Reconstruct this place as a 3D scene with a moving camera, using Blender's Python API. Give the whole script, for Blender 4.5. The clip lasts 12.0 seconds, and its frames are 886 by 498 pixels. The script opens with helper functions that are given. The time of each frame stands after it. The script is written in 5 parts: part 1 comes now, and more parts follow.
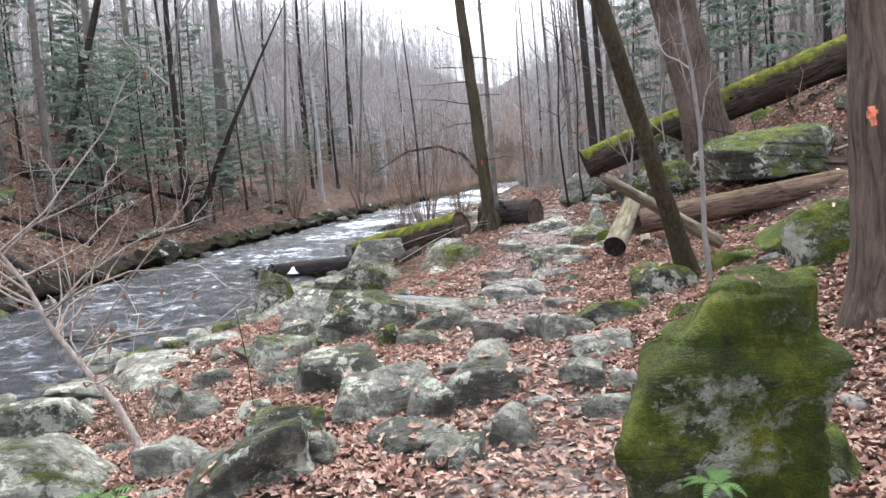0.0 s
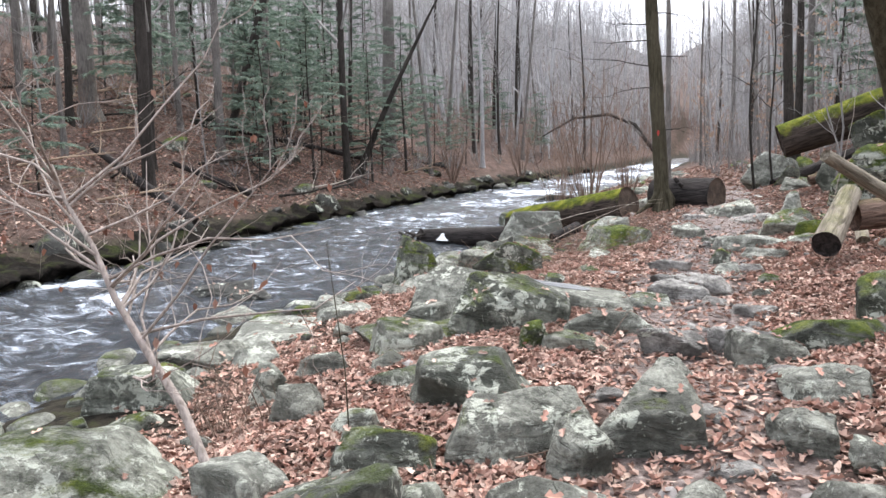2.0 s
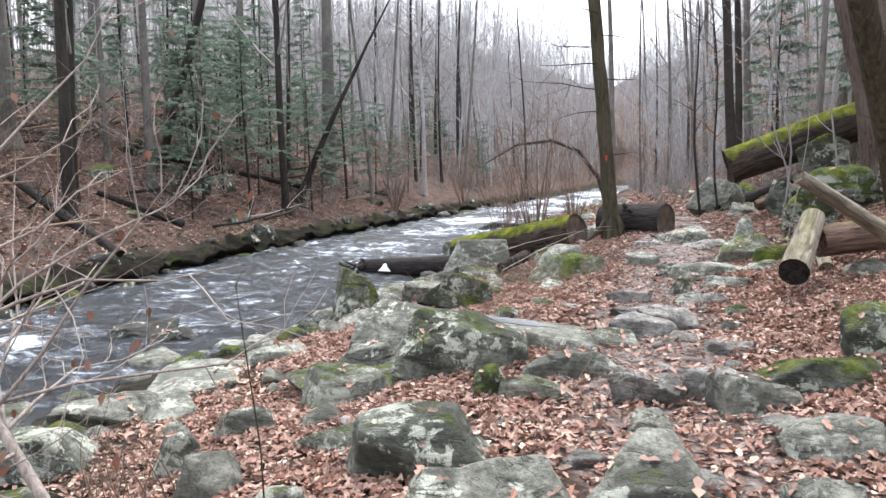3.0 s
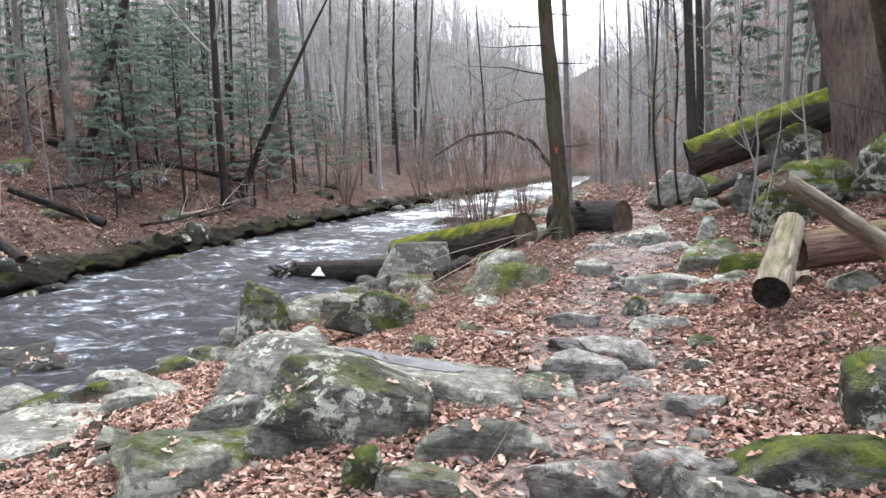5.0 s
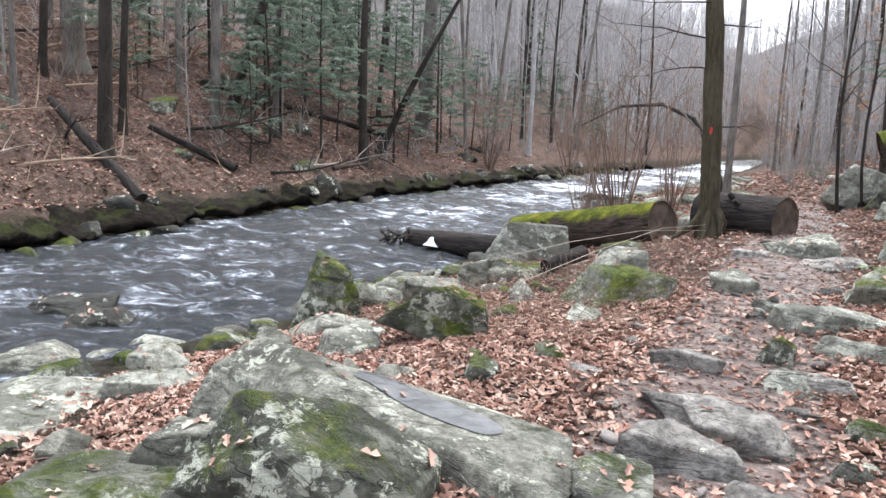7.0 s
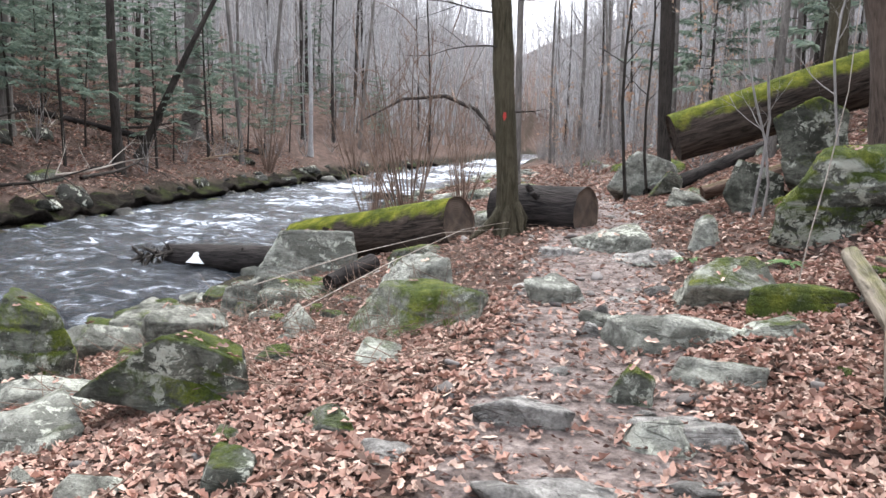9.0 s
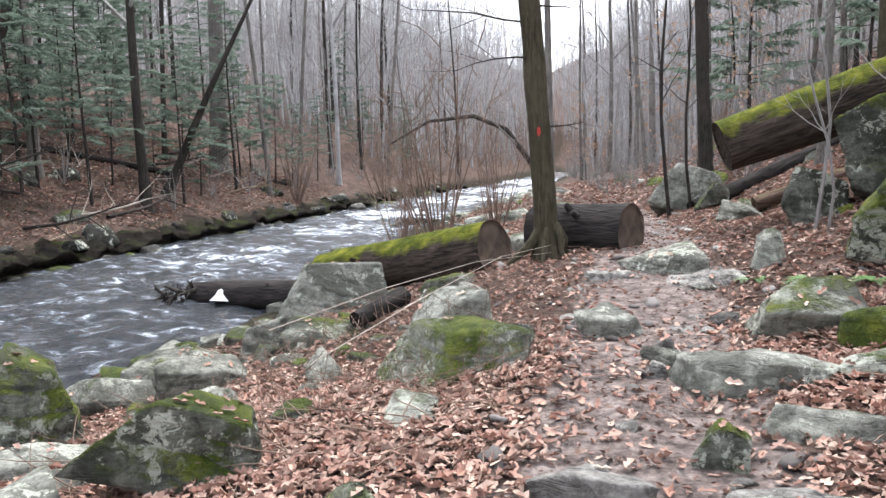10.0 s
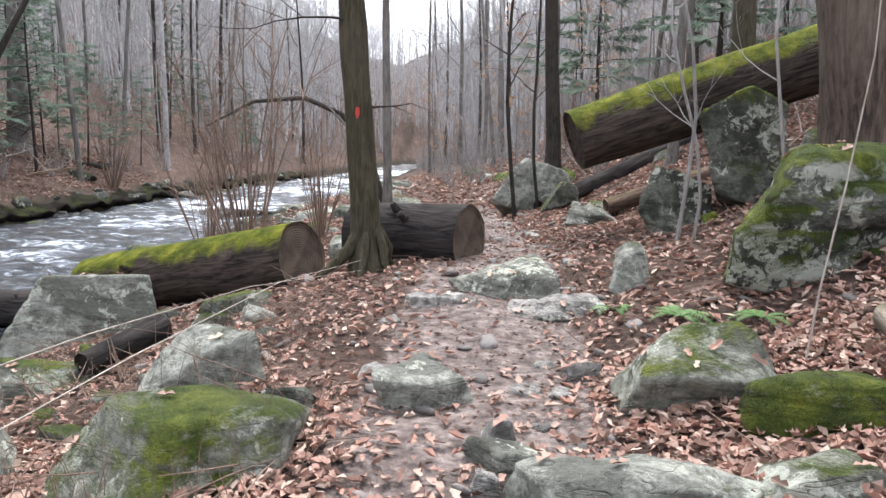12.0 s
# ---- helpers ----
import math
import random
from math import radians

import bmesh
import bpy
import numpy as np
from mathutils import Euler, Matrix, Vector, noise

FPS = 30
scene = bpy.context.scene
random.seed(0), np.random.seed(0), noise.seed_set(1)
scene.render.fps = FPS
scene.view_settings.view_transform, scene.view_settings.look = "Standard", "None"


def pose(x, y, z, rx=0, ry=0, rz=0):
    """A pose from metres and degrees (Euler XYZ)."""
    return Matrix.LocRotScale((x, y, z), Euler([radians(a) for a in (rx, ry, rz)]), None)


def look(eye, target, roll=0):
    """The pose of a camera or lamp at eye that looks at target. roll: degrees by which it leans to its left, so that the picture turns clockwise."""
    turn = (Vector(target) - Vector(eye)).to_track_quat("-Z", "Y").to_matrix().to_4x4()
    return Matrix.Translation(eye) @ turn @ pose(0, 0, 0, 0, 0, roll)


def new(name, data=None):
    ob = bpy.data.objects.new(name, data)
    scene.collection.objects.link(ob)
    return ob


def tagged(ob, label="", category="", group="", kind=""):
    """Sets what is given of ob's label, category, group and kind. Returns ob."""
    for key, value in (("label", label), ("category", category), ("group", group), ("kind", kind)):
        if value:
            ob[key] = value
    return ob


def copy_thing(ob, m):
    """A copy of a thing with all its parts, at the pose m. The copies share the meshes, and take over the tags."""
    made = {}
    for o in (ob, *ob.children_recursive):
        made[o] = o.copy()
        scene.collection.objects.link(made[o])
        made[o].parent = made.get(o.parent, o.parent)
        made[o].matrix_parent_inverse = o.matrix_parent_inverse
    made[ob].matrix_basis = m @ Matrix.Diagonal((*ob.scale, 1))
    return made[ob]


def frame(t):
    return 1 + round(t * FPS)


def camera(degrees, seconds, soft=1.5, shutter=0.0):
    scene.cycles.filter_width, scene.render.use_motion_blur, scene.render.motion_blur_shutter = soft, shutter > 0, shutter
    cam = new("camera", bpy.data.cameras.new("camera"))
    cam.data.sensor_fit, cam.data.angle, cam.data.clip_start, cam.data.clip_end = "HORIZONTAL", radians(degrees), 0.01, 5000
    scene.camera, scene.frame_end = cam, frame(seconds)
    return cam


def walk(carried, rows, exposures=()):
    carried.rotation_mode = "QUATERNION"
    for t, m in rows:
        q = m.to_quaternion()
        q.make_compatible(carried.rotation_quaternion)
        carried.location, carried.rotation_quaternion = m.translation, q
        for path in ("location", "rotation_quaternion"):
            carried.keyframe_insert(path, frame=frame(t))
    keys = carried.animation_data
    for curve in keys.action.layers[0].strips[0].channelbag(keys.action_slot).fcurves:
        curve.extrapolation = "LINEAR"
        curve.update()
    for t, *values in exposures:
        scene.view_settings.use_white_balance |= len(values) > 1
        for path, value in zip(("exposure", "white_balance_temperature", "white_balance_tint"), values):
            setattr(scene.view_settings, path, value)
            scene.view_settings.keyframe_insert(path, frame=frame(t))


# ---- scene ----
cam = camera(59.3, 12.0)
PATH = [
    (0, (0.008, 0.102, 1.447), (0.013, 2.095, 1.279), -4.3),
    (0.5, (0.066, 0.492, 1.449), (0.031, 2.486, 1.295), -1.0),
    (1, (0.133, 0.817, 1.466), (-0.184, 2.78, 1.249), -1.1),
    (1.5, (0.064, 1.102, 1.424), (-0.307, 3.054, 1.195), -1.0),
    (2, (-0.046, 1.454, 1.416), (-0.442, 3.401, 1.185), -1.0),
    (2.5, (-0.054, 1.712, 1.425), (-0.409, 3.67, 1.223), -0.6),
    (3, (-0.184, 2.199, 1.374), (-0.435, 4.176, 1.213), -1.3),
    (3.2, (-0.183, 2.352, 1.375), (-0.374, 4.337, 1.218), -1.6),
    (5, (0.166, 3.777, 1.458), (0.003, 5.762, 1.271), -1.6),
    (5.5, (0.259, 4.286, 1.43), (-0.1, 6.24, 1.198), 0.5),
    (6, (0.369, 4.721, 1.423), (-0.027, 6.666, 1.178), -0.7),
    (6.5, (0.577, 5.022, 1.486), (0.133, 6.955, 1.225), 0.4),
    (7, (0.525, 5.416, 1.523), (-0.015, 7.321, 1.242), 3.1),
    (7.5, (0.411, 5.823, 1.466), (-0.008, 7.769, 1.272), -0.8),
    (7.7, (0.385, 5.966, 1.451), (0.049, 7.924, 1.225), -1.1),
    (9.3, (0.368, 7.345, 1.378), (0.362, 9.328, 1.122), 1.5),
    (9.5, (0.329, 7.479, 1.34), (0.281, 9.469, 1.145), 0.9),
    (10, (0.34, 7.801, 1.39), (0.241, 9.788, 1.192), -1.3),
    (10.5, (0.497, 8.325, 1.353), (0.599, 10.313, 1.154), -0.0),
    (11, (0.738, 8.784, 1.375), (0.961, 10.762, 1.183), 0.7),
    (11.5, (0.771, 9.141, 1.373), (0.963, 11.119, 1.15), 2.9),
    (12, (0.805, 9.62, 1.39), (1.083, 11.587, 1.165), 0.6),
]
walk(cam, [(t, look(eye, target, roll)) for t, eye, target, roll in PATH], exposures=((0.0, 1.90), (12.0, 1.96)))

# ---- overcast daylight ----
SUN_HEIGHT, SUN_TURN = 62, 12
world = bpy.data.worlds.new("overcast_sky")
scene.world = world
world.use_nodes = True
wn, wl = world.node_tree.nodes, world.node_tree.links
sky = wn.new("ShaderNodeTexSky")
sky.sky_type, sky.sun_disc = "NISHITA", False
sky.sun_elevation, sky.sun_rotation = radians(SUN_HEIGHT), radians(SUN_TURN)
sky.dust_density, sky.ozone_density = 4.0, 1.0
veil = wn.new("ShaderNodeHueSaturation")
veil.inputs["Saturation"].default_value = 0.22
cloud = wn.new("ShaderNodeMixRGB")
cloud.inputs["Fac"].default_value = 0.55
cloud.inputs["Color2"].default_value = (9.25, 9.75, 11.1, 1)
wl.new(sky.outputs["Color"], veil.inputs["Color"])
wl.new(veil.outputs["Color"], cloud.inputs["Color1"])
wl.new(cloud.outputs["Color"], wn["Background"].inputs["Color"])
wn["Background"].inputs["Strength"].default_value = 0.096
sun_data = bpy.data.lights.new("sun", "SUN")
sun_data.energy, sun_data.angle, sun_data.color = 1.5, radians(22), (1.0, 0.97, 0.93)
sun = new("sun", sun_data)
sun.rotation_euler = (radians(SUN_HEIGHT - 90), 0, radians(-SUN_TURN))


# ---- materials ----
class Paint:
    """A node material with short calls for its steps."""

    def __init__(self, name):
        self.m = bpy.data.materials.new(name)
        self.m.use_nodes = True
        self.n, self.l = self.m.node_tree.nodes, self.m.node_tree.links
        self.b = self.n["Principled BSDF"]
        self.co = self.n.new("ShaderNodeTexCoord").outputs["Object"]

    def space(self, scale=(1, 1, 1), world_space=False):
        mp = self.n.new("ShaderNodeMapping")
        mp.inputs["Scale"].default_value = scale
        src = self.n.new("ShaderNodeNewGeometry").outputs["Position"] if world_space else self.co
        self.l.new(src, mp.inputs["Vector"])
        return mp.outputs["Vector"]

    def noise(self, scale, detail=5, rough=0.6, vec=None, warp=0.0):
        t = self.n.new("ShaderNodeTexNoise")
        t.inputs["Scale"].default_value, t.inputs["Detail"].default_value = scale, detail
        t.inputs["Roughness"].default_value, t.inputs["Distortion"].default_value = rough, warp
        self.l.new(vec if vec is not None else self.co, t.inputs["Vector"])
        return t.outputs["Fac"]

    def cells(self, scale, vec=None, feature="F1", out="Distance"):
        t = self.n.new("ShaderNodeTexVoronoi")
        t.feature = feature
        t.inputs["Scale"].default_value = scale
        self.l.new(vec if vec is not None else self.co, t.inputs["Vector"])
        return t.outputs[out]

    def ramp(self, fac, *stops):
        r = self.n.new("ShaderNodeValToRGB")
        while len(r.color_ramp.elements) < len(stops):
            r.color_ramp.elements.new(0.5)
        for e, (p, c) in zip(r.color_ramp.elements, stops):
            e.position = p
            e.color = (*c, 1) if isinstance(c, tuple) else (c, c, c, 1)
        self.l.new(fac, r.inputs["Fac"])
        return r.outputs["Color"]

    def math(self, op, a, b):
        q = self.n.new("ShaderNodeMath")
        q.operation = op
        for s, v in zip(q.inputs, (a, b)):
            if isinstance(v, (int, float)):
                s.default_value = v
            else:
                self.l.new(v, s)
        return q.outputs[0]

    def mix(self, fac, a, b, blend="MIX"):
        q = self.n.new("ShaderNodeMixRGB")
        q.blend_type = blend
        for s, v in zip(q.inputs, (fac, a, b)):
            if isinstance(v, (int, float)):
                s.default_value = v
            elif isinstance(v, tuple):
                s.default_value = (*v, 1)
            else:
                self.l.new(v, s)
        return q.outputs["Color"]

    def up(self):
        g = self.n.new("ShaderNodeNewGeometry")
        s = self.n.new("ShaderNodeSeparateXYZ")
        self.l.new(g.outputs["Normal"], s.inputs[0])
        return s.outputs["Z"]

    def height(self):
        s = self.n.new("ShaderNodeSeparateXYZ")
        self.l.new(self.co, s.inputs[0])
        return s.outputs["Z"]

    def chance(self):
        return self.n.new("ShaderNodeObjectInfo").outputs["Random"]

    def island(self):
        return self.n.new("ShaderNodeNewGeometry").outputs["Random Per Island"]

    def layer(self, name):
        a = self.n.new("ShaderNodeAttribute")
        a.attribute_name = name
        return a.outputs["Fac"]

    def done(self, color, rough=0.8, relief=None, strength=0.4, depth=0.02, spec=0.3):
        if isinstance(color, tuple):
            self.b.inputs["Base Color"].default_value = (*color, 1)
        else:
            self.l.new(color, self.b.inputs["Base Color"])
        if isinstance(rough, (int, float)):
            self.b.inputs["Roughness"].default_value = rough
        else:
            self.l.new(rough, self.b.inputs["Roughness"])
        self.b.inputs["Specular IOR Level"].default_value = spec
        if relief is not None:
            bp = self.n.new("ShaderNodeBump")
            bp.inputs["Strength"].default_value, bp.inputs["Distance"].default_value = strength, depth
            self.l.new(relief, bp.inputs["Height"])
            self.l.new(bp.outputs["Normal"], self.b.inputs["Normal"])
        return self.m


def stone_paint(name, dark, light, lichen, moss, wet=0.0):
    """Grey gneiss: mottling, cracks, dark stains, pale lichen, and ragged moss. moss: 0 (none) to 1."""
    p = Paint(name)
    w = p.space((1, 1, 1), True)
    band = p.noise(4.5, 8, 0.72, p.space((1, 1, 2.2), True), 0.5)
    fine = p.noise(38, 6, 0.75, w)
    big = p.noise(1.6, 5, 0.62, w, 0.4)
    mid = tuple((a + b) / 2 for a, b in zip(dark, light))
    c = p.ramp(band, (0.32, dark), (0.48, mid), (0.66, light))
    c = p.mix(0.6, c, p.ramp(fine, (0.3, 0.4), (0.68, 1.0)), "MULTIPLY")
    pit = p.noise(11, 7, 0.78, w, 0.3)
    c = p.mix(0.75, c, p.ramp(pit, (0.37, 0.16), (0.56, 1.0)), "MULTIPLY")
    c = p.mix(p.ramp(big, (0.50, 0.0), (0.57, 0.8)), c, p.mix(fine, tuple(v * 0.25 for v in dark), tuple(v * 0.8 for v in dark)))
    spots = p.math("ADD", p.math("MULTIPLY", p.noise(12, 8, 0.78, w, 0.5), 0.62), p.math("MULTIPLY", p.noise(2.4, 4, 0.55, w), 0.6))
    edge = 0.70 - 0.09 * lichen
    c = p.mix(p.ramp(spots, (edge, 0.0), (edge + 0.022, 0.9)), c, p.mix(fine, (0.36, 0.38, 0.315), (0.64, 0.66, 0.575)))
    seam = p.ramp(p.noise(2.0, 3, 0.5, p.space((0.7, 1.1, 4.0), True), 1.2), (0.488, 1.0), (0.5, 0.3), (0.508, 1.0))
    c = p.mix(0.35, c, seam, "MULTIPLY")
    relief = p.math("ADD", p.math("ADD", p.math("MULTIPLY", fine, 0.4), p.math("ADD", band, pit)), p.math("MULTIPLY", seam, 0.5))
    if moss:
        m = p.math("ADD", p.math("MULTIPLY", p.up(), 0.22), p.noise(1.9, 8, 0.74, w, 0.5))
        m = p.math("ADD", m, p.math("MULTIPLY", p.chance(), 0.14))
        edge = 1.0 - 0.38 * moss
        m = p.ramp(m, (edge - 0.07, 0.0), (edge + 0.06, 1.0))
        tuft = p.noise(75, 5, 0.75, w)
        green = p.ramp(p.noise(4.0, 6, 0.7, w), (0.3, (0.026, 0.045, 0.008)), (0.5, (0.10, 0.14, 0.016)), (0.7, (0.28, 0.31, 0.042)))
        c = p.mix(m, c, p.mix(0.7, green, p.ramp(tuft, (0.32, 0.25), (0.68, 1.0)), "MULTIPLY"))
        relief = p.math("ADD", relief, p.math("MULTIPLY", m, p.math("ADD", p.math("MULTIPLY", tuft, 1.4), 0.5)))
    rough = p.ramp(big, (0.35, 0.9 - wet), (0.6, 0.72 - 0.9 * wet))
    return p.done(c, rough, relief, 1.0, 0.045, 0.22 + wet)


stone_grey = stone_paint("grey_stone", (0.115, 0.117, 0.098), (0.47, 0.475, 0.41), 0.12, 0.22)
stone_path = stone_paint("trodden_stone", (0.18, 0.17, 0.158), (0.53, 0.51, 0.478), 0.0, 0.0)
stone_moss = stone_paint("mossy_stone", (0.06, 0.066, 0.05), (0.30, 0.31, 0.262), 0.45, 0.66)
stone_green = stone_paint("moss_covered_stone", (0.045, 0.052, 0.035), (0.2, 0.21, 0.165), 1.0, 1.0)
stone_pale = stone_paint("pale_lichen_stone", (0.22, 0.226, 0.192), (0.55, 0.56, 0.495), 0.35, 0.3)
stone_patch = stone_paint("half_mossy_stone", (0.07, 0.076, 0.06), (0.34, 0.35, 0.31), 1.0, 1.08)
stone_palemoss = stone_paint("pale_stone_with_moss", (0.19, 0.198, 0.16), (0.48, 0.49, 0.42), 0.55, 0.6)
stone_lichen = stone_paint("lichen_crusted_stone", (0.095, 0.102, 0.082), (0.40, 0.415, 0.355), 0.6, 0.4)
stone_mound = stone_paint("deep_moss_on_stone", (0.06, 0.065, 0.045), (0.26, 0.27, 0.21), 1.0, 1.25)
stone_bank = stone_paint("dark_mossy_stone", (0.016, 0.017, 0.013), (0.10, 0.102, 0.085), 0.35, 0.5)
stone_wet = stone_paint("wet_dark_stone", (0.018, 0.018, 0.016), (0.075, 0.076, 0.066), 0.0, 0.28, 0.12)


def bark_paint(name, dark, light, green=0.0, groove=1.0, streak=34):
    p = Paint(name)
    v = p.space((1, 1, 0.13))
    ridge = p.noise(streak, 5, 0.65, v, 0.8)
    patch = p.noise(1.1, 4, 0.6)
    c = p.ramp(ridge, (0.32, dark), (0.68, light))
    c = p.mix(p.ramp(patch, (0.45, 0.0), (0.7, 0.6)), c, tuple(min(1, a * 1.35) for a in light))
    hue = p.chance()
    c = p.mix(0.5, c, p.ramp(hue, (0.0, (0.62, 0.6, 0.58)), (1.0, (1.0, 0.98, 0.95))), "MULTIPLY")
    if green:
        low = p.ramp(p.math("ADD", p.math("MULTIPLY", p.noise(2.5, 4, 0.6), 3.0), p.math("MULTIPLY", p.height(), 0.35)), (0.0, 1.0), (0.3, 1.0), (1.0, 0.12))
        c = p.mix(p.math("MULTIPLY", low, green), c, p.mix(ridge, (0.035, 0.045, 0.012), (0.16, 0.17, 0.05)))
    return p.done(c, 0.92, ridge, 0.9 * groove, 0.03, 0.15)


bark_grey = bark_paint("grey_bark", (0.055, 0.05, 0.046), (0.21, 0.196, 0.184))
bark_dark = bark_paint("dark_bark", (0.011, 0.0095, 0.0085), (0.055, 0.048, 0.043))
bark_olive = bark_paint("olive_mossy_bark", (0.016, 0.013, 0.010), (0.085, 0.072, 0.055), 0.75)
bark_brown = bark_paint("brown_ridged_bark", (0.035, 0.027, 0.022), (0.16, 0.125, 0.105), 0.0, 1.6, 22)
twig_brown = bark_paint("reddish_twig_bark", (0.11, 0.075, 0.06), (0.24, 0.175, 0.14), 0.0, 0.3)
twig_pale = bark_paint("pale_twig_bark", (0.25, 0.22, 0.19), (0.5, 0.45, 0.405), 0.0, 0.3)
shrub_bark = bark_paint("pinkish_shrub_bark", (0.15, 0.125, 0.112), (0.40, 0.35, 0.322), 0.0, 0.3)
twig_grey = bark_paint("grey_twig_bark", (0.15, 0.143, 0.14), (0.31, 0.298, 0.293), 0.0, 0.3)
# grey bark lightened and blued: distance haze put into the trunk colour
bark_hazed = bark_paint("haze_paled_bark", (0.25, 0.247, 0.25), (0.48, 0.476, 0.485), 0.0, 0.3)
wood_bare = bark_paint("weathered_bare_wood", (0.17, 0.12, 0.085), (0.42, 0.33, 0.25), 0.0, 0.8, 40)


def log_paint(name, dark, light, moss, lo=0.40):
    """Bark of a fallen trunk that lies along its own x axis, with moss along its top."""
    p = Paint(name)
    ridge = p.noise(17, 5, 0.65, p.space((0.16, 1, 1)), 0.9)
    c = p.ramp(ridge, (0.34, dark), (0.66, light))
    w = p.space((1, 1, 1), True)
    relief = ridge
    if moss:
        m = p.ramp(p.math("ADD", p.math("MULTIPLY", p.up(), 0.55), p.math("MULTIPLY", p.noise(3.0, 5, 0.7, w), 0.8)), (lo + 0.3, 0.0), (lo + 0.48, moss))
        green = p.ramp(p.noise(5, 4, 0.6, w), (0.3, (0.035, 0.052, 0.007)), (0.5, (0.12, 0.14, 0.014)), (0.72, (0.27, 0.265, 0.035)))
        tuft = p.noise(55, 4, 0.7, w)
        c = p.mix(m, c, p.mix(0.6, green, p.ramp(tuft, (0.3, 0.35), (0.7, 1.0)), "MULTIPLY"))
        relief = p.math("ADD", ridge, p.math("MULTIPLY", m, tuft))
    return p.done(c, 0.93, relief, 1.0, 0.04, 0.12)


log_mossy = log_paint("mossy_log_bark", (0.010, 0.008, 0.007), (0.075, 0.058, 0.048), 1.0, 0.28)
log_dark = log_paint("dark_log_bark", (0.008, 0.007, 0.007), (0.045, 0.039, 0.037), 0.0)
log_pale = log_paint("pale_weathered_log", (0.085, 0.072, 0.056), (0.30, 0.262, 0.21), 0.35, 0.46)
log_brown = log_paint("brown_log_bark", (0.04, 0.026, 0.021), (0.18, 0.125, 0.098), 0.3, 0.5)


def sawn_paint():
    p = Paint("sawn_log_end")
    v = p.space((0.001, 1, 1))
    rings = p.n.new("ShaderNodeTexWave")
    rings.wave_type, rings.rings_direction = "RINGS", "X"
    rings.inputs["Scale"].default_value, rings.inputs["Distortion"].default_value = 13, 2.5
    p.l.new(v, rings.inputs["Vector"])
    stain = p.noise(6, 5, 0.6)
    c = p.mix(rings.outputs["Fac"], (0.06, 0.044, 0.034), (0.15, 0.115, 0.09))
    c = p.mix(p.ramp(stain, (0.4, 0.0), (0.65, 0.8)), c, (0.045, 0.035, 0.03))
    return p.done(c, 0.9, p.noise(30, 4), 0.4, 0.01, 0.15)


log_end = sawn_paint()


def litter_ground():
    """Forest floor: matted brown leaves, bare trodden mud where the trail is worn, moss here and there."""
    p = Paint("leaf_litter_ground")
    w = p.space((1, 1, 1), True)
    leafy = p.cells(16, w, out="Color")
    tone = p.noise(2.2, 5, 0.65, w)
    c = p.ramp(p.noise(19, 4, 0.7, leafy), (0.3, (0.05, 0.032, 0.026)), (0.5, (0.13, 0.088, 0.074)), (0.68, (0.25, 0.18, 0.155)))
    c = p.mix(p.ramp(tone, (0.35, 0.1), (0.62, 0.8)), c, (0.034, 0.025, 0.021))
    soil = p.ramp(p.math("ADD", p.up(), p.math("MULTIPLY", p.noise(4, 5, 0.7, w), 0.25)), (0.86, 1.0), (1.0, 0.0))
    c = p.mix(soil, c, p.ramp(p.noise(7, 5, 0.7, w), (0.35, (0.010, 0.008, 0.006)), (0.55, (0.032, 0.028, 0.018)), (0.72, (0.045, 0.055, 0.016))))
    c = p.mix(p.layer("damp"), c, p.ramp(p.noise(6, 6, 0.7, w), (0.35, (0.010, 0.009, 0.008)), (0.55, (0.036, 0.032, 0.024)), (0.72, (0.04, 0.048, 0.016))))
    mud = p.ramp(p.noise(9, 6, 0.7, w), (0.3, (0.034, 0.026, 0.023)), (0.52, (0.18, 0.145, 0.134)), (0.7, (0.35, 0.298, 0.275)))
    worn = p.ramp(p.math("ADD", p.layer("worn"), p.math("MULTIPLY", p.math("SUBTRACT", p.noise(3.2, 5, 0.7, w), 0.5), 1.1)), (0.42, 0.0), (0.6, 1.0))
    c = p.mix(worn, c, mud)
    relief = p.math("ADD", p.cells(16, w), p.noise(35, 5, 0.7, w))
    return p.done(c, p.ramp(worn, (0.0, 0.9), (1.0, 0.62)), relief, 0.8, 0.05, 0.06)


def pebble_paint():
    p = Paint("small_grey_stones")
    c = p.ramp(p.island(), (0.0, (0.09, 0.08, 0.075)), (0.5, (0.15, 0.135, 0.128)), (1.0, (0.24, 0.22, 0.21)))
    return p.done(p.mix(0.5, c, p.ramp(p.noise(50, 5, 0.7), (0.3, 0.45), (0.7, 1.0)), "MULTIPLY"), 0.85, p.noise(60, 4), 0.5, 0.01)


small_stone = pebble_paint()
floor_paint = litter_ground()


def bank_earth():
    """Earth, roots and moss of the undercut bank, coloured near black for the overhang's shadow."""
    p = Paint("shaded_bank_earth")
    w = p.space((1, 1, 1), True)
    # shadow under the lip is mixed into these earth and moss tones
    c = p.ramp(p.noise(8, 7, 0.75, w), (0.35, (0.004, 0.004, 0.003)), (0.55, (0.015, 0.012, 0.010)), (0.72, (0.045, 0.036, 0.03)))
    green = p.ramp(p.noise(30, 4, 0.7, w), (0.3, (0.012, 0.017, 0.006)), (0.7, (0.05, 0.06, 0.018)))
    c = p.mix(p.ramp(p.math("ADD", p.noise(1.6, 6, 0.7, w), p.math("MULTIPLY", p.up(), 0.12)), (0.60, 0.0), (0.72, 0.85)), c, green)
    return p.done(c, 0.95, p.noise(14, 6, 0.75, w), 1.0, 0.08, 0.08)


bank_paint = bank_earth()


